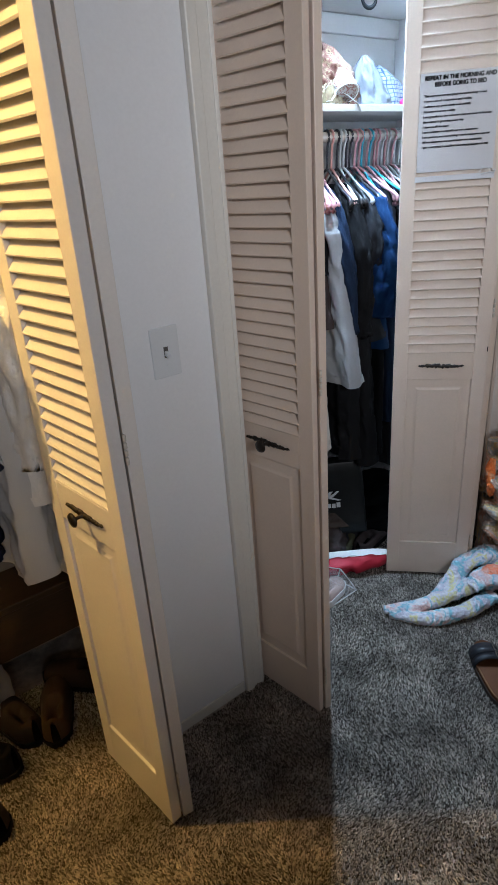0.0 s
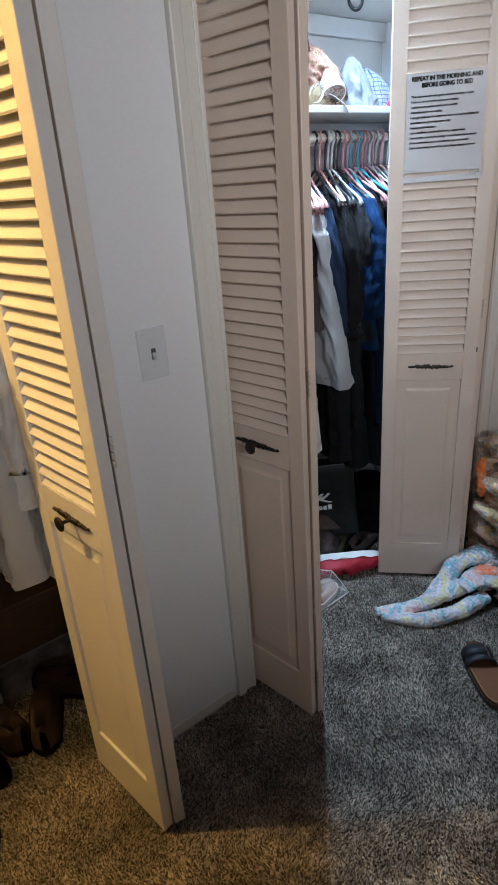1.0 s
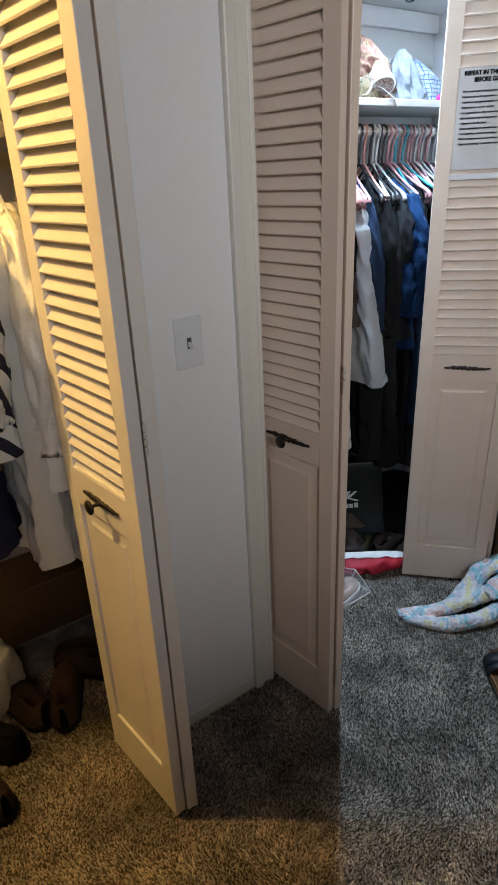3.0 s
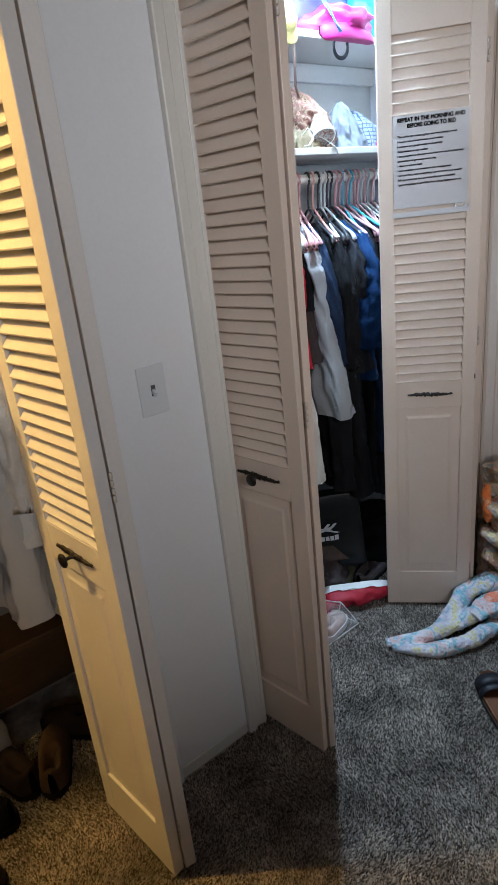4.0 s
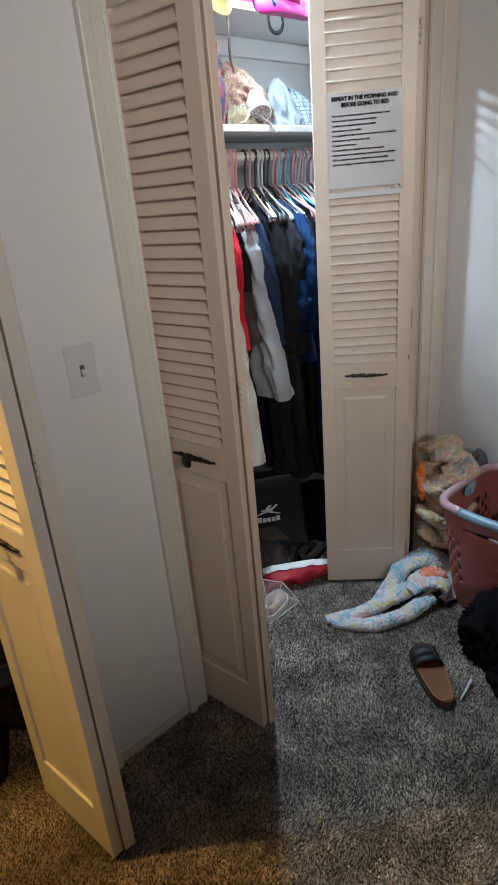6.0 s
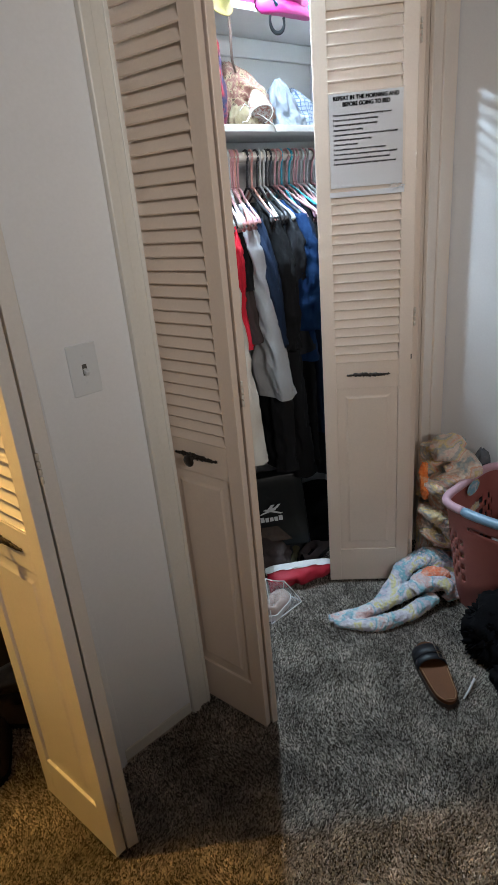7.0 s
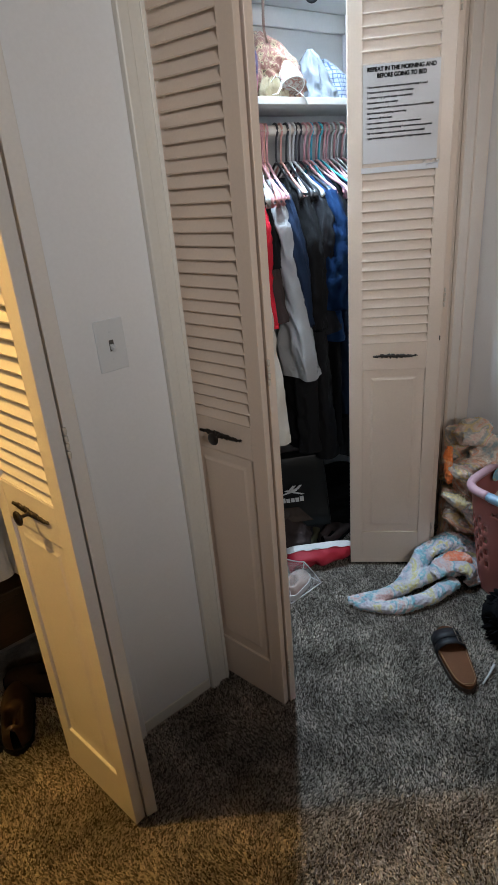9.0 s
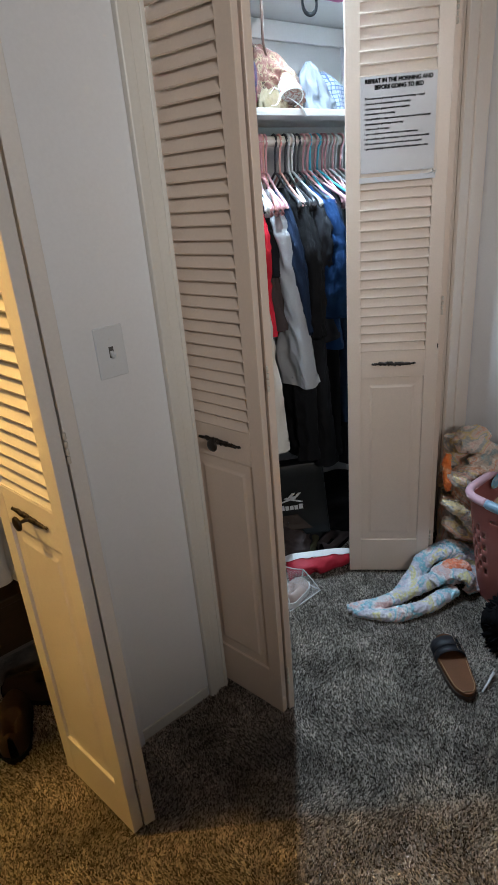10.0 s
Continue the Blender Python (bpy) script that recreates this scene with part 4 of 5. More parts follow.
def shoe(name, label, m, upper, sole_mat, length=0.26, width=0.090, height=0.085, crush=0.0):
    """A low shoe: a lofted upper with an open collar and a sole. Local y along the foot, toe at +y."""
    ob = thing(name, label, "shoe", m, "shoes on the floor")
    bm = bmesh.new()
    rows, n = 18, 24
    rings = []
    for i in range(rows):
        s = i / (rows - 1)
        w = width * 0.5 * (0.72 + 0.28 * math.sin(math.pi * min(1, s * 0.9 + 0.1)) + 0.16 * math.exp(-((s - 0.7) / 0.18) ** 2)) * (1 if s < 0.86 else math.sqrt(max(0.03, 1 - ((s - 0.86) / 0.14) ** 2)))
        if s < 0.08:
            w *= math.sqrt(max(0.1, s / 0.08))
        h = height * (1.0 - 0.55 * max(0, (s - 0.35) / 0.65) ** 0.8) * (1 if s < 0.9 else math.sqrt(max(0.05, 1 - ((s - 0.9) / 0.1) ** 2)))
        ring = []
        for k in range(n):
            a = math.pi * k / (n - 1)
            ring.append(bm.verts.new((w * math.cos(a) * (1 - 0.15 * math.sin(a)), (s - 0.5) * length, 0.018 + h * math.sin(a) ** 0.7 - (0.045 * math.sin(a) ** 8 if s < 0.42 and s > 0.06 else 0))))
        rings.append(ring)
    for r, q in zip(rings, rings[1:]):
        for k in range(n - 1):
            bm.faces.new((r[k], r[k + 1], q[k + 1], q[k]))
    for v in bm.verts:
        v.co += crush * Vector((noise.noise(v.co * 22), 0.6 * noise.noise(v.co * 17 + Vector((4, 0, 0))), noise.noise(v.co * 26 + Vector((0, 9, 0))))) * min(1, v.co.z / 0.05)
    part("upper", bm, upper, ob, "", True)
    bm = bmesh.new()
    outline = []
    for side in (1, -1):
        seq = range(rows) if side == 1 else range(rows - 1, -1, -1)
        for i in seq:
            s = i / (rows - 1)
            r = rings_w(s, width)
            outline.append((side * r, (s - 0.5) * (length + 0.012)))
    lo = [bm.verts.new((x, y, 0.0)) for x, y in outline]
    hi = [bm.verts.new((x * 1.03, y, 0.024 + 0.35 * crush * math.sin(y * 95))) for x, y in outline]
    k = len(outline)
    for i in range(k):
        bm.faces.new((lo[i], lo[(i + 1) % k], hi[(i + 1) % k], hi[i]))
    bm.faces.new(lo[::-1])
    bm.faces.new(hi)
    part("sole", bm, sole_mat, ob)
    return ob


def rings_w(s, width):
    w = width * 0.5 * (0.74 + 0.28 * math.sin(math.pi * min(1, s * 0.9 + 0.1)) + 0.16 * math.exp(-((s - 0.7) / 0.18) ** 2))
    if s > 0.84:
        w *= math.sqrt(max(0.02, 1 - ((s - 0.84) / 0.16) ** 2))
    if s < 0.1:
        w *= math.sqrt(max(0.15, s / 0.1))
    return w


# red running shoe lying on its side, sole turned up
shoe("running_shoe", "red running shoe with a white sole lying on its side", Matrix.Identity(4), RED, SOLE, 0.265, 0.092, 0.075, 0.011).matrix_basis = pose(1.775, 1.345, 0.060, 0, 0, -126) @ pose(0, 0, 0, 0, 128, 0) @ pose(0, 0, -0.02)
shoe("shoe", "dark olive shoe on the closet floor", pose(1.88, 1.50, 0.0, 0, 0, -60), cloth("olive", (0.075, 0.070, 0.04)), C_BLACK, 0.27, 0.09, 0.045)
shoe("shoe", "dark brown shoe on the closet floor", pose(1.98, 1.44, 0.0, 0, 0, -75), C_BROWN, C_BLACK, 0.25, 0.09, 0.045)
shoe("shoe", "dark red shoe on the closet floor", pose(2.06, 1.60, 0.0, 0, 0, -50), cloth("wine", (0.16, 0.008, 0.02)), C_BLACK, 0.24, 0.09, 0.06)
heap("heaped_garment", "dark clothes heaped on the closet floor", "clothes", (2.16, 1.58, 0.0), (0.2, 0.17, 0.18), C_BLACK, 61, 0.25, 3, 0)
heap("heaped_garment", "dark brown clothes heaped on the closet floor", "clothes", (1.72, 1.59, 0.0), (0.16, 0.16, 0.14), C_BROWN, 62, 0.25, 3, 0)

# shiny dark shopping bag standing upside down, with a pale emblem
BAGM = mat("dark_glossy_bag", (0.009, 0.011, 0.012), 0.34, 0.12, 8, 90, 0.25, spec=0.22)
shop = thing("shopping_bag", "dark glossy shopping bag with a pale emblem, upside down", "bag", pose(1.835, 1.545, 0.075, -9, -3, -38))
bm = box(bmesh.new(), -0.15, 0.15, -0.035, 0.05, 0.0, 0.31, 0.006, 2)
bmesh.ops.subdivide_edges(bm, edges=bm.edges[:], cuts=5, use_grid_fill=True)
for v in bm.verts:
    v.co.y += 0.010 * noise.noise(v.co * 11) - 0.018 * max(0, 0.10 - v.co.z) / 0.10
part("body", bm, BAGM, shop, "", True)
EMB = mat("pale_print", (0.62, 0.64, 0.66), 0.5, 0.03)
bm = bmesh.new()
for k, (x, w) in enumerate(((-0.066, 0.016), (-0.046, 0.016), (-0.026, 0.015), (-0.007, 0.015), (0.012, 0.015), (0.031, 0.016))):
    box(bm, x, x + w, -0.0485, -0.0465, 0.118 + 0.001 * (k % 2), 0.136 + 0.004 * (k in (1, 5)))
part("print_bars", bm, EMB, shop)
bm = bmesh.new()
for pts in (((-0.05, 0.150), (0.02, 0.166), (0.03, 0.176), (0.018, 0.178), (-0.036, 0.158)), ((-0.012, 0.172), (0.006, 0.190), (0.020, 0.190), (0.004, 0.172)), ((0.016, 0.174), (0.034, 0.190), (0.046, 0.190), (0.030, 0.174)), ((-0.03, 0.170), (0.04, 0.148), (0.052, 0.150), (-0.018, 0.174))):
    fr = [bm.verts.new((x, -0.049, z)) for x, z in pts]
    bk = [bm.verts.new((x, -0.046, z)) for x, z in pts]
    bm.faces.new(fr)
    bm.faces.new(bk[::-1])
    for i in range(len(pts)):
        bm.faces.new((fr[i], fr[(i + 1) % len(pts)], bk[(i + 1) % len(pts)], bk[i]))
part("emblem", bm, EMB, shop)
# Glossy flap whose brown colour carries the coppery highlight low on the bag.
bm = bmesh.new()
tri = ((-0.085, -0.046, 0.040), (0.075, -0.046, 0.040), (0.020, -0.046, 0.095), (-0.060, -0.046, 0.095))
lo = [bm.verts.new((x, y - 0.030 * (0.095 - z) / 0.055, z)) for x, y, z in tri]
hi = [bm.verts.new((x, y - 0.030 * (0.095 - z) / 0.055 + 0.004, z - 0.003)) for x, y, z in tri]
bm.faces.new(lo)
bm.faces.new(hi[::-1])
for i in range(4):
    bm.faces.new((lo[i], lo[(i + 1) % 4], hi[(i + 1) % 4], hi[i]))
part("gusset", bm, mat("coppery_highlight_fold", (0.030, 0.016, 0.010), 0.24, 0.3, 14, 60, 0.5), shop, "folded gusset, coloured brown for its coppery highlight")
# the heap that holds the bag up
heap("heaped_garment", "dark flattened clothes under the shopping bag", "clothes", (1.83, 1.60, 0.0), (0.17, 0.15, 0.075), C_CHAR, 63, 0.15, 3, 0)

# clear pouch with pale slippers
CLEAR = bpy.data.materials.new("clear_vinyl")
CLEAR.use_nodes = True
cb = CLEAR.node_tree.nodes["Principled BSDF"]
cb.inputs["Base Color"].default_value, cb.inputs["Roughness"].default_value, cb.inputs["Alpha"].default_value = (0.9, 0.9, 0.92, 1), 0.15, 0.12
pouch = thing("clear_pouch", "clear vinyl pouch with white piping holding a beige shoe", "pouch")
base = [(1.513, 1.246, 0.010), (1.679, 1.250, 0.010), (1.668, 1.345, 0.010), (1.495, 1.345, 0.010)]
peaks = [(1.640, 1.298, 0.104), (1.548, 1.300, 0.165)]
bm = bmesh.new()
q = [bm.verts.new(p) for p in base + peaks]
for f in ((0, 1, 4, 5), (1, 2, 4), (2, 3, 5, 4), (3, 0, 5), (3, 2, 1, 0)):
    bm.faces.new([q[i] for i in f])
bmesh.ops.triangulate(bm, faces=bm.faces[:])
bmesh.ops.subdivide_edges(bm, edges=bm.edges[:], cuts=4, use_grid_fill=True)
for v in bm.verts:
    v.co += 0.006 * Vector((noise.noise(v.co * 24), noise.noise(v.co * 24 + Vector((5, 0, 0))), 0.7 * noise.noise(v.co * 30)))
    v.co.z = max(v.co.z, 0.007)
part("film", bm, CLEAR, pouch, "clear vinyl film", True)
for i, j in ((0, 1), (1, 2), (1, 4), (4, 5), (0, 5), (2, 4)):
    a, b = Vector((base + peaks)[i]), Vector((base + peaks)[j])
    pts = [a.lerp(b, k / 6) + 0.006 * math.sin(math.pi * k / 6) * Vector((0.3, -0.2, -0.8 if i == 4 else 0.1)) for k in range(7)]
    part("piping", tube(bmesh.new(), pts, 0.0022, 8), SOLE, pouch, "white piping", True)
shoe("slipper", "beige slipper inside the clear pouch", pose(1.588, 1.295, 0.012, 0, 0, -72), cloth("beige_cloth", (0.50, 0.38, 0.34)), SOLE, 0.15, 0.075, 0.05)

# ---- warm closet floor ----
WOOD = mat("brown_wood", (0.060, 0.034, 0.014), 0.55, 0.22, 6, 60, 0.3, stretch=(0.6, 5, 5))
bench = thing("shoe_bench", "low brown wooden bench in the dark closet", "bench", pose(0.50, 1.735, 0))
part("seat_board", box(bmesh.new(), -0.42, 0.42, -0.14, 0.06, 0.335, 0.36, 0.003), WOOD, bench)
part("apron", box(bmesh.new(), -0.41, 0.41, -0.135, -0.115, 0.17, 0.334, 0.002), WOOD, bench)
for x in (-0.395, 0.395):
    part("side_panel", box(bmesh.new(), x - 0.012, x + 0.012, -0.114, 0.058, 0.0, 0.334, 0.002), WOOD, bench)
LEATHER, TANL = mat("brown_leather", (0.017, 0.008, 0.005), 0.85, 0.15, 14, 200, 0.3), mat("tan_leather", (0.045, 0.023, 0.012), 0.85, 0.12, 14, 200, 0.3)
for x, y, rz, u, lb in ((0.575, 1.47, -20, TANL, "tan leather shoe on the closet floor"), (0.46, 1.52, 15, LEATHER, "brown leather shoe on the closet floor"), (0.335, 1.44, 40, C_BLACK, "dark shoe at the closet edge"), (0.285, 1.30, 20, LEATHER, "brown leather shoe at the closet edge"), (0.68, 1.55, 40, LEATHER, "brown leather shoe against the closet wall")):
    shoe("shoe", lb, pose(x, y, 0.0, 0, 0, rz), u, C_BLACK, 0.25)
heap("heaped_garment", "pale cloth fallen on the closet floor", "cloth", (0.385, 1.60, 0.0), (0.09, 0.08, 0.24), C_WHITE, 64, 0.25, 3, 0)

# ---- blanket, towel ----


def skinned(ob):
    """The folds grown together into one skin."""
    rm = ob.modifiers.new("skin", "REMESH")
    rm.mode, rm.voxel_size, rm.use_smooth_shade = "VOXEL", 0.0033, True
    nub = bpy.data.textures.new("nub", "CLOUDS")
    nub.noise_scale, nub.noise_depth = 0.0075, 1
    dp = ob.modifiers.new("nap", "DISPLACE")
    dp.texture, dp.strength, dp.mid_level = nub, 0.0080, 0.5
    return ob


FLEECE = patch_mat("tie_dye_fleece", ((0.12, 0.42, 0.52), (0.60, 0.58, 0.64), (0.66, 0.60, 0.30), (0.64, 0.62, 0.66), (0.54, 0.50, 0.58), (0.22, 0.46, 0.54), (0.64, 0.62, 0.64), (0.66, 0.44, 0.42), (0.60, 0.56, 0.60), (0.20, 0.44, 0.52)), 8.5, 0.98, 1.0, 170, 0.2)
FLEECE2 = patch_mat("warm_fleece", ((0.34, 0.42, 0.42), (0.72, 0.58, 0.48), (0.78, 0.66, 0.56), (0.76, 0.42, 0.28), (0.72, 0.58, 0.50), (0.74, 0.58, 0.30), (0.46, 0.46, 0.44), (0.76, 0.62, 0.54), (0.74, 0.46, 0.40), (0.30, 0.42, 0.44)), 8.0, 0.98, 1.0, 170, 0.3)
bm = bmesh.new()
roll(bm, [(1.660, 1.098, 0.022), (1.72, 1.045, 0.028), (1.80, 1.005, 0.034), (1.90, 0.975, 0.042), (2.00, 0.940, 0.055)], [0.016, 0.024, 0.026, 0.027, 0.030], (1.0, 0.85), 1, 0.22, 0.10, 40, 12)
roll(bm, [(1.668, 1.076, 0.018), (1.722, 0.985, 0.022), (1.795, 0.928, 0.027), (1.88, 0.892, 0.032), (1.99, 0.872, 0.040)], [0.018, 0.026, 0.028, 0.029, 0.030], (1.0, 0.8), 2, 0.22, 0.10, 40, 12)
roll(bm, [(1.850, 1.018, 0.020), (1.930, 1.015, 0.048), (2.03, 1.015, 0.090), (2.11, 0.965, 0.112), (2.155, 0.910, 0.085), (2.155, 0.870, 0.030)], [0.022, 0.030, 0.036, 0.040, 0.038, 0.030], (1.0, 0.8), 3, 0.22, 0.10, 40, 12)
roll(bm, [(1.94, 0.930, 0.070), (1.99, 0.915, 0.095), (2.045, 0.880, 0.090), (2.07, 0.845, 0.055), (2.06, 0.815, 0.020)], [0.022, 0.040, 0.048, 0.044, 0.028], (1.25, 0.42), 4, 0.22, 0.10, 40, 12)
roll(bm, [(2.00, 0.97, 0.03), (2.08, 0.92, 0.04), (2.11, 0.87, 0.03)], [0.04, 0.05, 0.04], (1.0, 0.7), 5, 0.2, 0.1, 40, 12)
trail = tagged(skinned(part("fleece_blanket", bm, FLEECE, None, "", True)), "pastel tie-dye fleece blanket trailing over the carpet", "blanket")
bm = bmesh.new()
roll(bm, [(1.985, 0.940, 0.092), (2.02, 0.912, 0.112), (2.06, 0.888, 0.108), (2.082, 0.872, 0.090)], [0.014, 0.024, 0.026, 0.016], (1.2, 0.6), 9, 0.3, 0.1, 40, 12)
skinned(part("orange_fold", bm, patch_mat("orange_fleece", ((0.70, 0.42, 0.36), (0.74, 0.30, 0.20), (0.78, 0.20, 0.10), (0.74, 0.28, 0.16)), 30, 0.98, 1.0, 170, 0.2), trail, "orange fleece fold", True))
bm = bmesh.new()
prnd = random.Random(17)
for i in range(11):
    z = 0.035 + i * 0.0435
    back = 0.02 * math.sin(i * 1.9)
    x0, x1 = 2.175 + 0.02 * math.sin(i * 2.7), 2.36 + 0.02 * math.sin(i * 1.3)
    y = 1.015 + 0.012 * i / 10 + back
    tilt = prnd.uniform(-0.05, 0.05)
    roll(bm, [(x0, y - 0.02, z - tilt), (x0 + 0.06, y - 0.075 + prnd.uniform(-0.02, 0.02), z - tilt * 0.4 + 0.012), (x0 + 0.13, y - 0.06 + prnd.uniform(-0.02, 0.02), z + tilt * 0.4), (x1, y, z + tilt)], [0.030, 0.042, 0.044, 0.034], (1.25, prnd.uniform(0.62, 0.80)), 30 + i, 0.34, 0.08, 40, 10)
roll(bm, [(2.20, 1.02, 0.505), (2.25, 1.00, 0.525), (2.30, 1.01, 0.525), (2.35, 1.04, 0.50)], [0.03, 0.045, 0.048, 0.04], (1.3, 0.6), 18, 0.3, 0.07, 40, 10)
roll(bm, [(2.20, 0.96, 0.40), (2.165, 0.955, 0.33), (2.17, 0.94, 0.25), (2.19, 0.915, 0.18), (2.215, 0.90, 0.12)], [0.026, 0.034, 0.040, 0.042, 0.034], (1.3, 0.6), 19, 0.3, 0.07, 40, 10)
for i, z in enumerate((0.10, 0.21, 0.31, 0.41)):
    e = 0.014 * math.sin(i * 2.3)
    roll(bm, [(2.100 + e, 1.004, z + 0.02), (2.130 + e, 0.965, z - 0.01), (2.190, 0.935, z - 0.05 + e), (2.255, 0.945, z - 0.045)], [0.020, 0.036, 0.044, 0.030], (1.15, 0.66), 60 + i, 0.34, 0.08, 40, 10)
roll(bm, [(2.20, 0.97, 0.455), (2.25, 0.93, 0.470), (2.305, 0.94, 0.450), (2.30, 0.95, 0.415), (2.24, 0.93, 0.405)], [0.016, 0.022, 0.024, 0.022, 0.018], (1.2, 0.7), 22, 0.2, 0.07, 40, 10)
roll(bm, [(2.28, 1.04, 0.02), (2.28, 1.04, 0.27), (2.30, 1.05, 0.50)], [0.10, 0.09, 0.07], (1.0, 0.75), 20, 0.1, 0.02, 40, 10)
for v in bm.verts:
    v.co.x, v.co.y = min(v.co.x, RIGHT_X - 0.012), min(v.co.y, WALL_Y - 0.024)
pile = tagged(skinned(part("fleece_blanket", bm, FLEECE2, None, "", True)), "peach and orange fleece blanket piled in the corner", "blanket")
bm = bmesh.new()
roll(bm, [(2.125, 1.010, 0.500), (2.106, 1.002, 0.455), (2.100, 0.992, 0.405), (2.110, 0.994, 0.360)], [0.009, 0.015, 0.015, 0.009], (1.1, 0.7), 12, 0.3, 0.1, 40, 10)
skinned(part("orange_fold", bm, patch_mat("bright_orange_fleece", ((0.80, 0.42, 0.24), (0.84, 0.24, 0.06), (0.86, 0.20, 0.04), (0.82, 0.40, 0.2)), 20, 0.98, 1.0, 170, 0.2), pile, "bright orange fleece fold", True))

# ---- laundry basket ----
BASK, LILAC, BLUEGRIP = mat("rose_brown_plastic", (0.36, 0.115, 0.095), 0.42, 0.06, 10, 120, 0.08), mat("lilac_plastic", (0.58, 0.36, 0.42), 0.35, 0.04, 10, 120, 0.05), mat("blue_grip", (0.20, 0.33, 0.45), 0.32, 0.05, 10, 120, 0.05)
basket = thing("laundry_basket", "rose-brown plastic laundry basket with a lilac and blue rim", "laundry basket", pose(2.212, 0.602, 0.0))
BH, RX, RY = 0.425, 0.205, 0.285


def basket_ring(f, z, n=132):
    """A rounded rectangle, f times the rim's size."""
    out = []
    for k in range(n):
        a = 2 * math.pi * k / n
        c, s = math.cos(a), math.sin(a)
        e = 0.32
        out.append((RX * f * math.copysign(abs(c) ** e, c), RY * f * math.copysign(abs(s) ** e, s), z))
    return out


bm = bmesh.new()
NZ, NA = 34, 132
grid = [[bm.verts.new(p) for p in basket_ring(0.80 + 0.20 * (j / NZ) ** 0.8, 0.004 + (BH - 0.004) * j / NZ, NA)] for j in range(NZ + 1)]
for j in range(NZ):
    for k in range(NA):
        h = j / NZ
        band = 0.28 < h < 0.74 and (k % 22) < 15
        if band and ((j % 4 in (0, 1) and (k % 6) in (0, 1)) or (j % 4 in (2, 3) and (k % 6) in (3, 4))):
            continue
        if j == 28 and 61 <= k <= 73:
            continue
        bm.faces.new((grid[j][k], grid[j][(k + 1) % NA], grid[j + 1][(k + 1) % NA], grid[j + 1][k]))
bm.faces.new(grid[0][::-1])
ob = part("body", bm, BASK, basket, "", True)
sol = ob.modifiers.new("thickness", "SOLIDIFY")
sol.thickness = 0.004
rim = basket_ring(1.0, BH, 132)
bm = bmesh.new()
tube(bm, rim[75:], [0.015] * 57, 12)
tube(bm, rim[:61], [0.015] * 61, 12)
part("rim", bm, LILAC, basket, "rounded lilac rim", True)
bm = bmesh.new()
tube(bm, [(x - 0.002, y, z - 0.006 * math.sin(math.pi * i / 15)) for i, (x, y, z) in enumerate(rim[60:76])], [0.014] + [0.0165] * 14 + [0.014], 14)
part("handle_grip", bm, BLUEGRIP, basket, "blue-grey handle grip", True)
bm = bmesh.new()
lathe(bm, ((0.024, 0), (0.025, 0.001), (0.024, 0.002)), 20, pose(0.022, RY - 0.016, 0.396, 84, 0, 4) @ Matrix.Diagonal((2.1, 1.05, 1, 1)))
part("sticker", bm, patch_mat("sticker_print", ((0.6, 0.5, 0.1), (0.2, 0.45, 0.6), (0.7, 0.7, 0.7)), 30, 0.5, 0.05, 100, 0), basket, "small oval printed sticker")
heap("laundry", "white cloth heap inside the laundry basket", "cloth", (2.30, 0.62, 0.008), (0.12, 0.17, 0.30), C_WHITE, 81, 0.2, 3, 0)
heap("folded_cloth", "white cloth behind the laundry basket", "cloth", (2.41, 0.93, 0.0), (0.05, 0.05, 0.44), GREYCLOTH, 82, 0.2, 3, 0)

# ---- sandal and small things on the carpet ----
CORK = mat("cork_footbed", (0.120, 0.038, 0.007), 0.7, 0.16, 22, 260, 0.3)
NAVYL = mat("dark_strap_leather", (0.009, 0.010, 0.015), 0.55, 0.15, 20, 260, 0.25)
STEEL = mat("buckle_steel", (0.5, 0.46, 0.40), 0.3, 0.1, 30, 200, 0.1, metal=1.0)


def foot(s):
    w = 0.033 + 0.017 * math.sin(math.pi * min(1.0, s * 0.85 + 0.02)) + 0.006 * math.exp(-((s - 0.72) / 0.2) ** 2)
    if s > 0.82:
        w *= math.sqrt(max(0.0, 1 - ((s - 0.82) / 0.18) ** 2)) * 0.98 + 0.02
    if s < 0.16:
        w *= math.sqrt(max(0.0, 1 - ((0.16 - s) / 0.16) ** 2)) * 0.98 + 0.02
    return w


sandal = thing("sandal", "brown cork sandal with a dark buckled strap on the carpet", "sandal", pose(1.690, 0.682, 0.004, 0, 0, -41) @ Matrix.Diagonal((0.88, 0.98, 1, 1)))
for nm, k, z0, z1, mt in (("sole", 1.0, 0.0, 0.018, mat("dark_sole", (0.05, 0.03, 0.02), 0.7, 0.1)), ("footbed", 0.95, 0.018, 0.030, CORK)):
    bm = bmesh.new()
    out = [(side * foot(s) * k - 0.006 * math.sin(s * 3), (s - 0.5) * 0.262 * (0.99 if k < 1 else 1)) for side, seq in ((1, [0.5 - 0.5 * math.cos(math.pi * i / 40) for i in range(41)]), (-1, [0.5 - 0.5 * math.cos(math.pi * i / 40) for i in range(40, -1, -1)])) for s in seq]
    lo, hi = [bm.verts.new((x, y, z0)) for x, y in out], [bm.verts.new((x, y, z1)) for x, y in out]
    hi2 = [bm.verts.new((x * 0.88, y * 0.95, z1 - (0.0 if nm == "sole" else 0.003))) for x, y in out]
    q = len(out)
    for i in range(q):
        j = (i + 1) % q
        bm.faces.new((lo[i], lo[j], hi[j], hi[i]))
        bm.faces.new((hi[i], hi[j], hi2[j], hi2[i]))
    bm.faces.new(lo[::-1])
    bm.faces.new(hi2)
    part(nm, bm, mt, sandal)
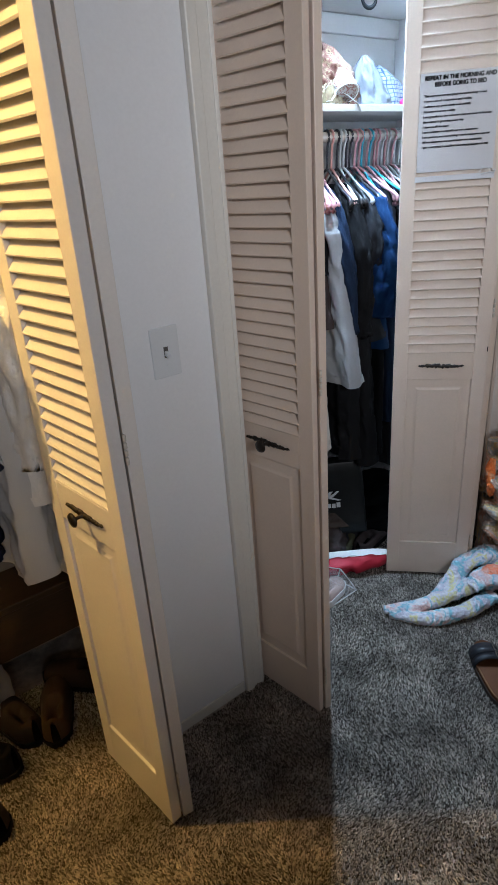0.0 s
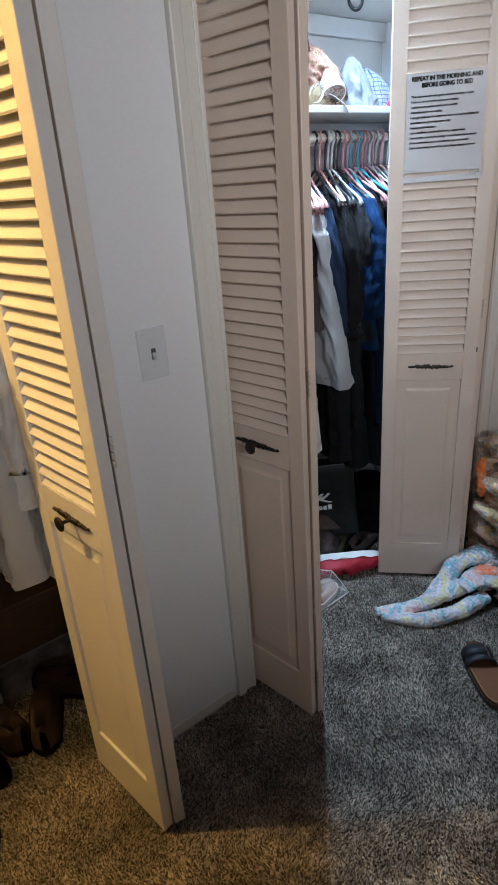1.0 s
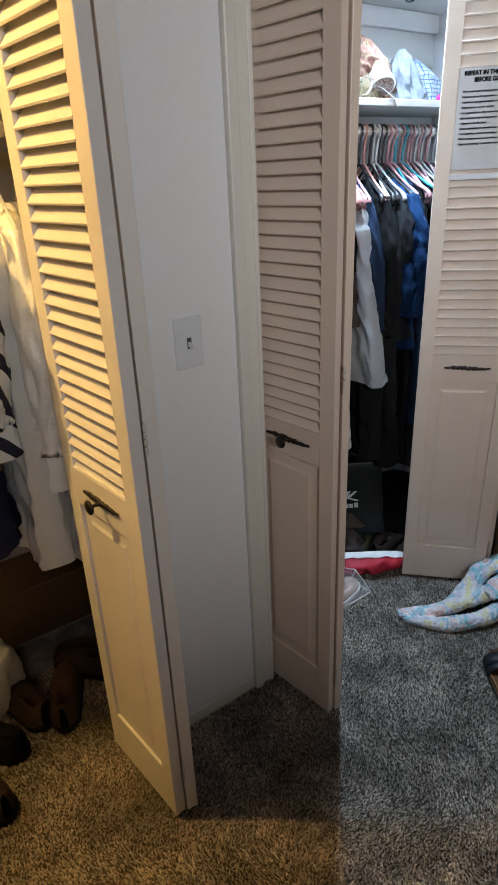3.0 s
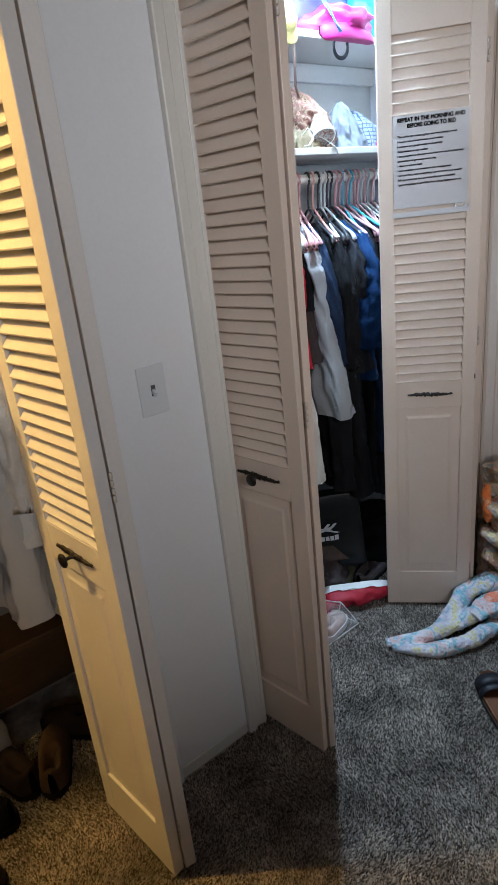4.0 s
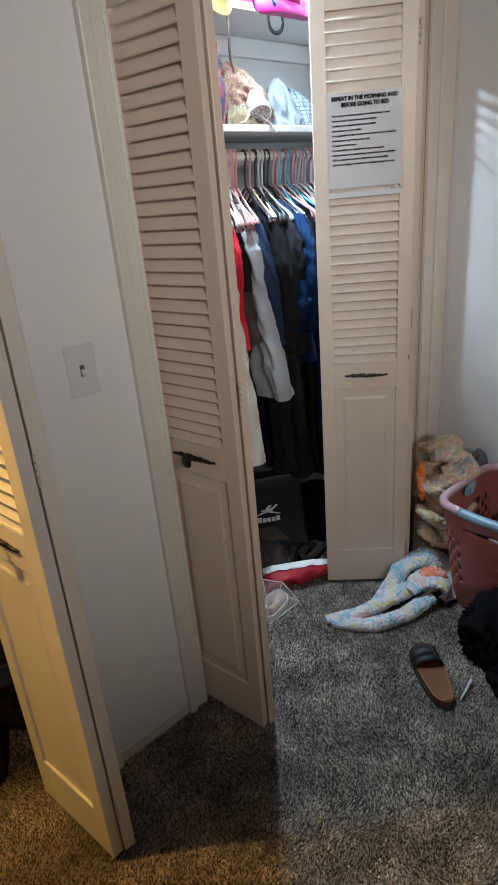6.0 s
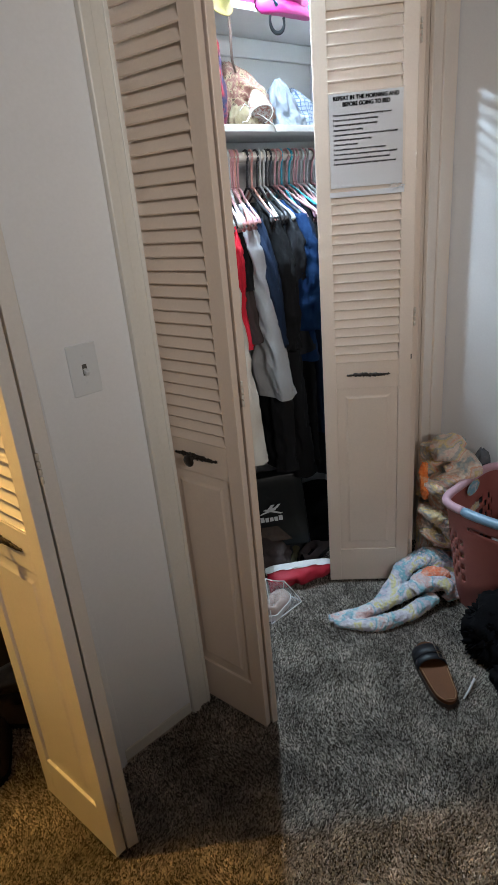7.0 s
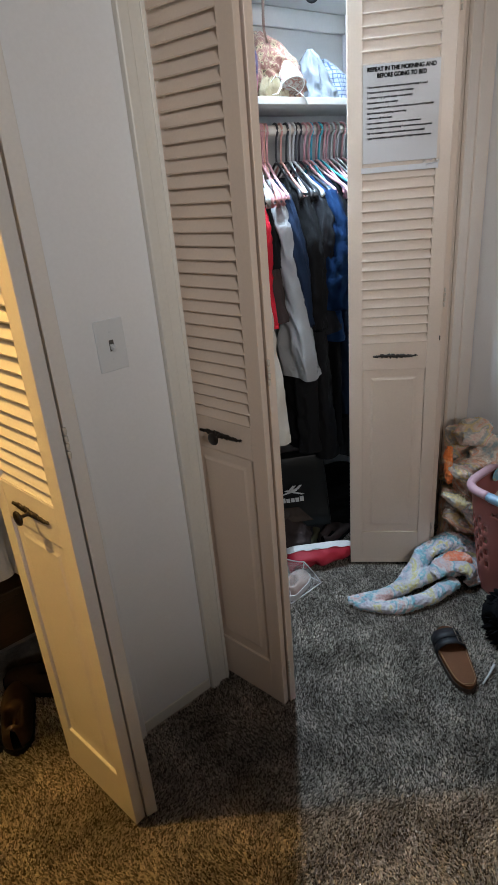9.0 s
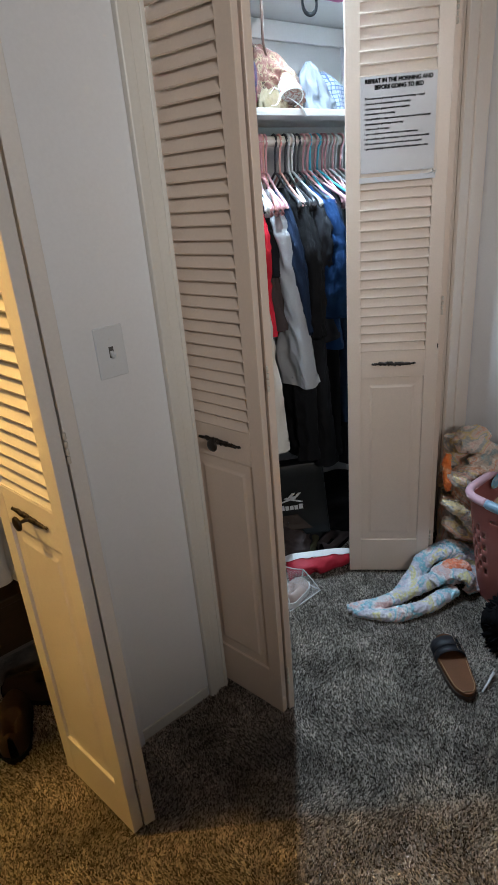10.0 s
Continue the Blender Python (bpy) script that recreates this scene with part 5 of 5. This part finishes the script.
for y0, y1 in ((0.020, 0.058), (0.050, 0.094)):
    bm = bmesh.new()
    rings = []
    for i in range(17):
        a = math.pi * i / 16
        x, z = 0.055 * math.cos(a) - 0.006, 0.012 + 0.046 * math.sin(a) ** 0.8
        rings.append([bm.verts.new((x * f, y, z + dz)) for f, y, dz in ((1, y0, 0), (1.0, y1, -0.004), (0.94, y1, -0.007), (0.94, y0, -0.003))])
    for r, s in zip(rings, rings[1:]):
        for k in range(4):
            bm.faces.new((r[k], r[(k + 1) % 4], s[(k + 1) % 4], s[k]))
    bm.faces.new(rings[0])
    bm.faces.new(rings[-1][::-1])
    part("strap", bm, NAVYL, sandal, "dark leather strap", True)
    bm = bmesh.new()
    ym = (y0 + y1) / 2
    tube(bm, [(0.018, ym - 0.012, 0.056), (0.036, ym - 0.012, 0.046), (0.036, ym + 0.012, 0.045), (0.018, ym + 0.012, 0.055), (0.018, ym - 0.012, 0.056)], 0.0018, 8)
    part("buckle", bm, STEEL, sandal, "small steel buckle")
bm = bmesh.new()
edge = [(side * foot(q) * 0.86 - 0.006 * math.sin(q * 3), (q - 0.5) * 0.250, 0.0292) for side, seq in ((1, [0.52 - 0.026 * i for i in range(20)]), (-1, [0.026 + 0.026 * i for i in range(20)])) for q in seq]
tube(bm, edge, 0.0013, 6)
part("footbed_edge", bm, mat("tan_edge", (0.30, 0.17, 0.08), 0.6, 0.1), sandal, "paler tan stitched edge")
bm = bmesh.new()
tube(bm, [(1.658, 0.572, 0.016), (1.70, 0.577, 0.017), (1.742, 0.583, 0.024)], [0.0028, 0.0034, 0.0042], 10)
tagged(part("white_stick", bm, SOLE, None, "", True), "small white plastic stick on the carpet", "stick")


def shaggy(name, label, cat, place, size, material, seed, n, length, wide=0.10):
    """A soft heap with many short tufts standing out."""
    ob = thing(name, label, cat, pose(*place))
    part("body", crumple(size, seed, 0.22, 3, 4), material, ob, "", True)
    rnd = random.Random(seed)
    vs, fs = [], []
    for _ in range(n):
        d = Vector((rnd.gauss(0, 1), rnd.gauss(0, 1), rnd.gauss(0.2, 0.8))).normalized()
        p = Vector((d.x * size[0], d.y * size[1], max(0.004, (d.z + 0.6) * size[2] / 1.6))) * 0.93
        tip = p + Vector((d.x, d.y, d.z - 0.3)) * length * rnd.uniform(0.5, 1.2)
        tip.z = max(0.004, tip.z)
        side = d.cross(Vector((rnd.random(), rnd.random(), rnd.random()))).normalized() * length * wide
        b = len(vs)
        vs += [p - side, p + side, p + d.cross(side) * 1.0, tip]
        fs += [(b, b + 1, b + 3), (b + 1, b + 2, b + 3), (b + 2, b, b + 3)]
    me = bpy.data.meshes.new("fur")
    me.from_pydata(vs, [], fs)
    me.materials.append(material)
    tf = tagged(new("fur", me), kind="stuff")
    tf.parent = ob
    return ob


BLACKFUR = mat("black_plush", (0.005, 0.005, 0.006), 0.95, 0.2, 20, 300, 0.4, spec=0.1)
plush = shaggy("black_plush_heap", "black fluffy garment heaped on the carpet", "garment", (1.945, 0.560, 0.0), (0.120, 0.140, 0.20), BLACKFUR, 91, 800, 0.038, 0.5)
part("sleeve", crumple((0.085, 0.070, 0.075), 94, 0.30, 3.4, 4), BLACKFUR, plush, "", True).matrix_basis = pose(-0.115, -0.075, 0, 0, 0, 25)
shaggy("fur_slipper", "tan furry slipper on the carpet", "slipper", (1.80, 0.405, 0.0), (0.075, 0.095, 0.085), mat("tan_fur", (0.36, 0.27, 0.18), 0.95, 0.2, 20, 300, 0.4, sheen=0.3), 92, 2200, 0.022)
heap("orange_cloth", "bit of orange cloth on the carpet", "cloth", (1.475, 0.285, 0.0), (0.05, 0.05, 0.05), cloth("orange_cloth", (0.72, 0.25, 0.05)), 93, 0.2, 3, 0)

# ---- carpet pile: one tuft mesh over the part of the floor that is walked past ----
rs = np.random.RandomState(3)
GX0, GX1, GY0, GY1, STEP = 0.15, 2.46, 0.12, 1.62, 0.0042
nx, ny = int((GX1 - GX0) / STEP), int((GY1 - GY0) / STEP)
cx, cy = np.meshgrid(GX0 + STEP * (np.arange(nx) + 0.5), GY0 + STEP * (np.arange(ny) + 0.5))
cx, cy = (cx + rs.uniform(-0.0022, 0.0022, cx.shape)).ravel(), (cy + rs.uniform(-0.0022, 0.0022, cy.shape)).ravel()
keep = ~((cy > WALL_Y - 0.012) & (cy < WALL_Y + WALL_T) & (((cx > A1) & (cx < B0)) | (cx > B1)))
cx, cy = cx[keep], cy[keep]
num = len(cx)
ht, rad, ang = rs.uniform(0.0065, 0.0105, num), rs.uniform(0.0019, 0.0029, num), rs.uniform(0, 6.28, num)
nap = np.sin(cx * 9.1 + 2.2 * np.sin(cy * 7.3)) + np.sin(cy * 13.7 + 1.9 * np.sin(cx * 11.0)) + 0.8 * np.sin(cx * 31 + 3 * np.sin(cy * 23)) * np.sin(cy * 37 + cx * 9)
lx, ly = rs.normal(0, 0.0022, num) + 0.0020 * nap, rs.normal(0, 0.0022, num) - 0.0018 * nap
co = np.zeros((num, 7, 3))
for k in range(3):
    a = ang + k * 2.094
    co[:, k] = np.stack([cx + rad * np.cos(a), cy + rad * np.sin(a), np.full(num, -0.001)], 1)
    a2 = a + 0.7
    co[:, 3 + k] = np.stack([cx + lx * 0.6 + rad * 0.95 * np.cos(a2), cy + ly * 0.6 + rad * 0.95 * np.sin(a2), ht * 0.7], 1)
co[:, 6] = np.stack([cx + lx, cy + ly, ht], 1)
tri = []
for k in range(3):
    j = (k + 1) % 3
    tri += [(k, j, 3 + j), (k, 3 + j, 3 + k), (3 + k, 3 + j, 6)]
idx = (np.array(tri)[None] + 7 * np.arange(num)[:, None, None]).reshape(-1, 3)
me = bpy.data.meshes.new("carpet_pile")
me.vertices.add(num * 7)
me.vertices.foreach_set("co", co.ravel())
me.loops.add(idx.size)
me.loops.foreach_set("vertex_index", idx.ravel())
me.polygons.add(len(idx))
me.polygons.foreach_set("loop_start", np.arange(0, idx.size, 3))
me.update(calc_edges=True)
me.materials.append(CARPET)
tagged(new("carpet_pile", me), "grey-brown cut pile carpet tufts", "carpet", kind="stuff")
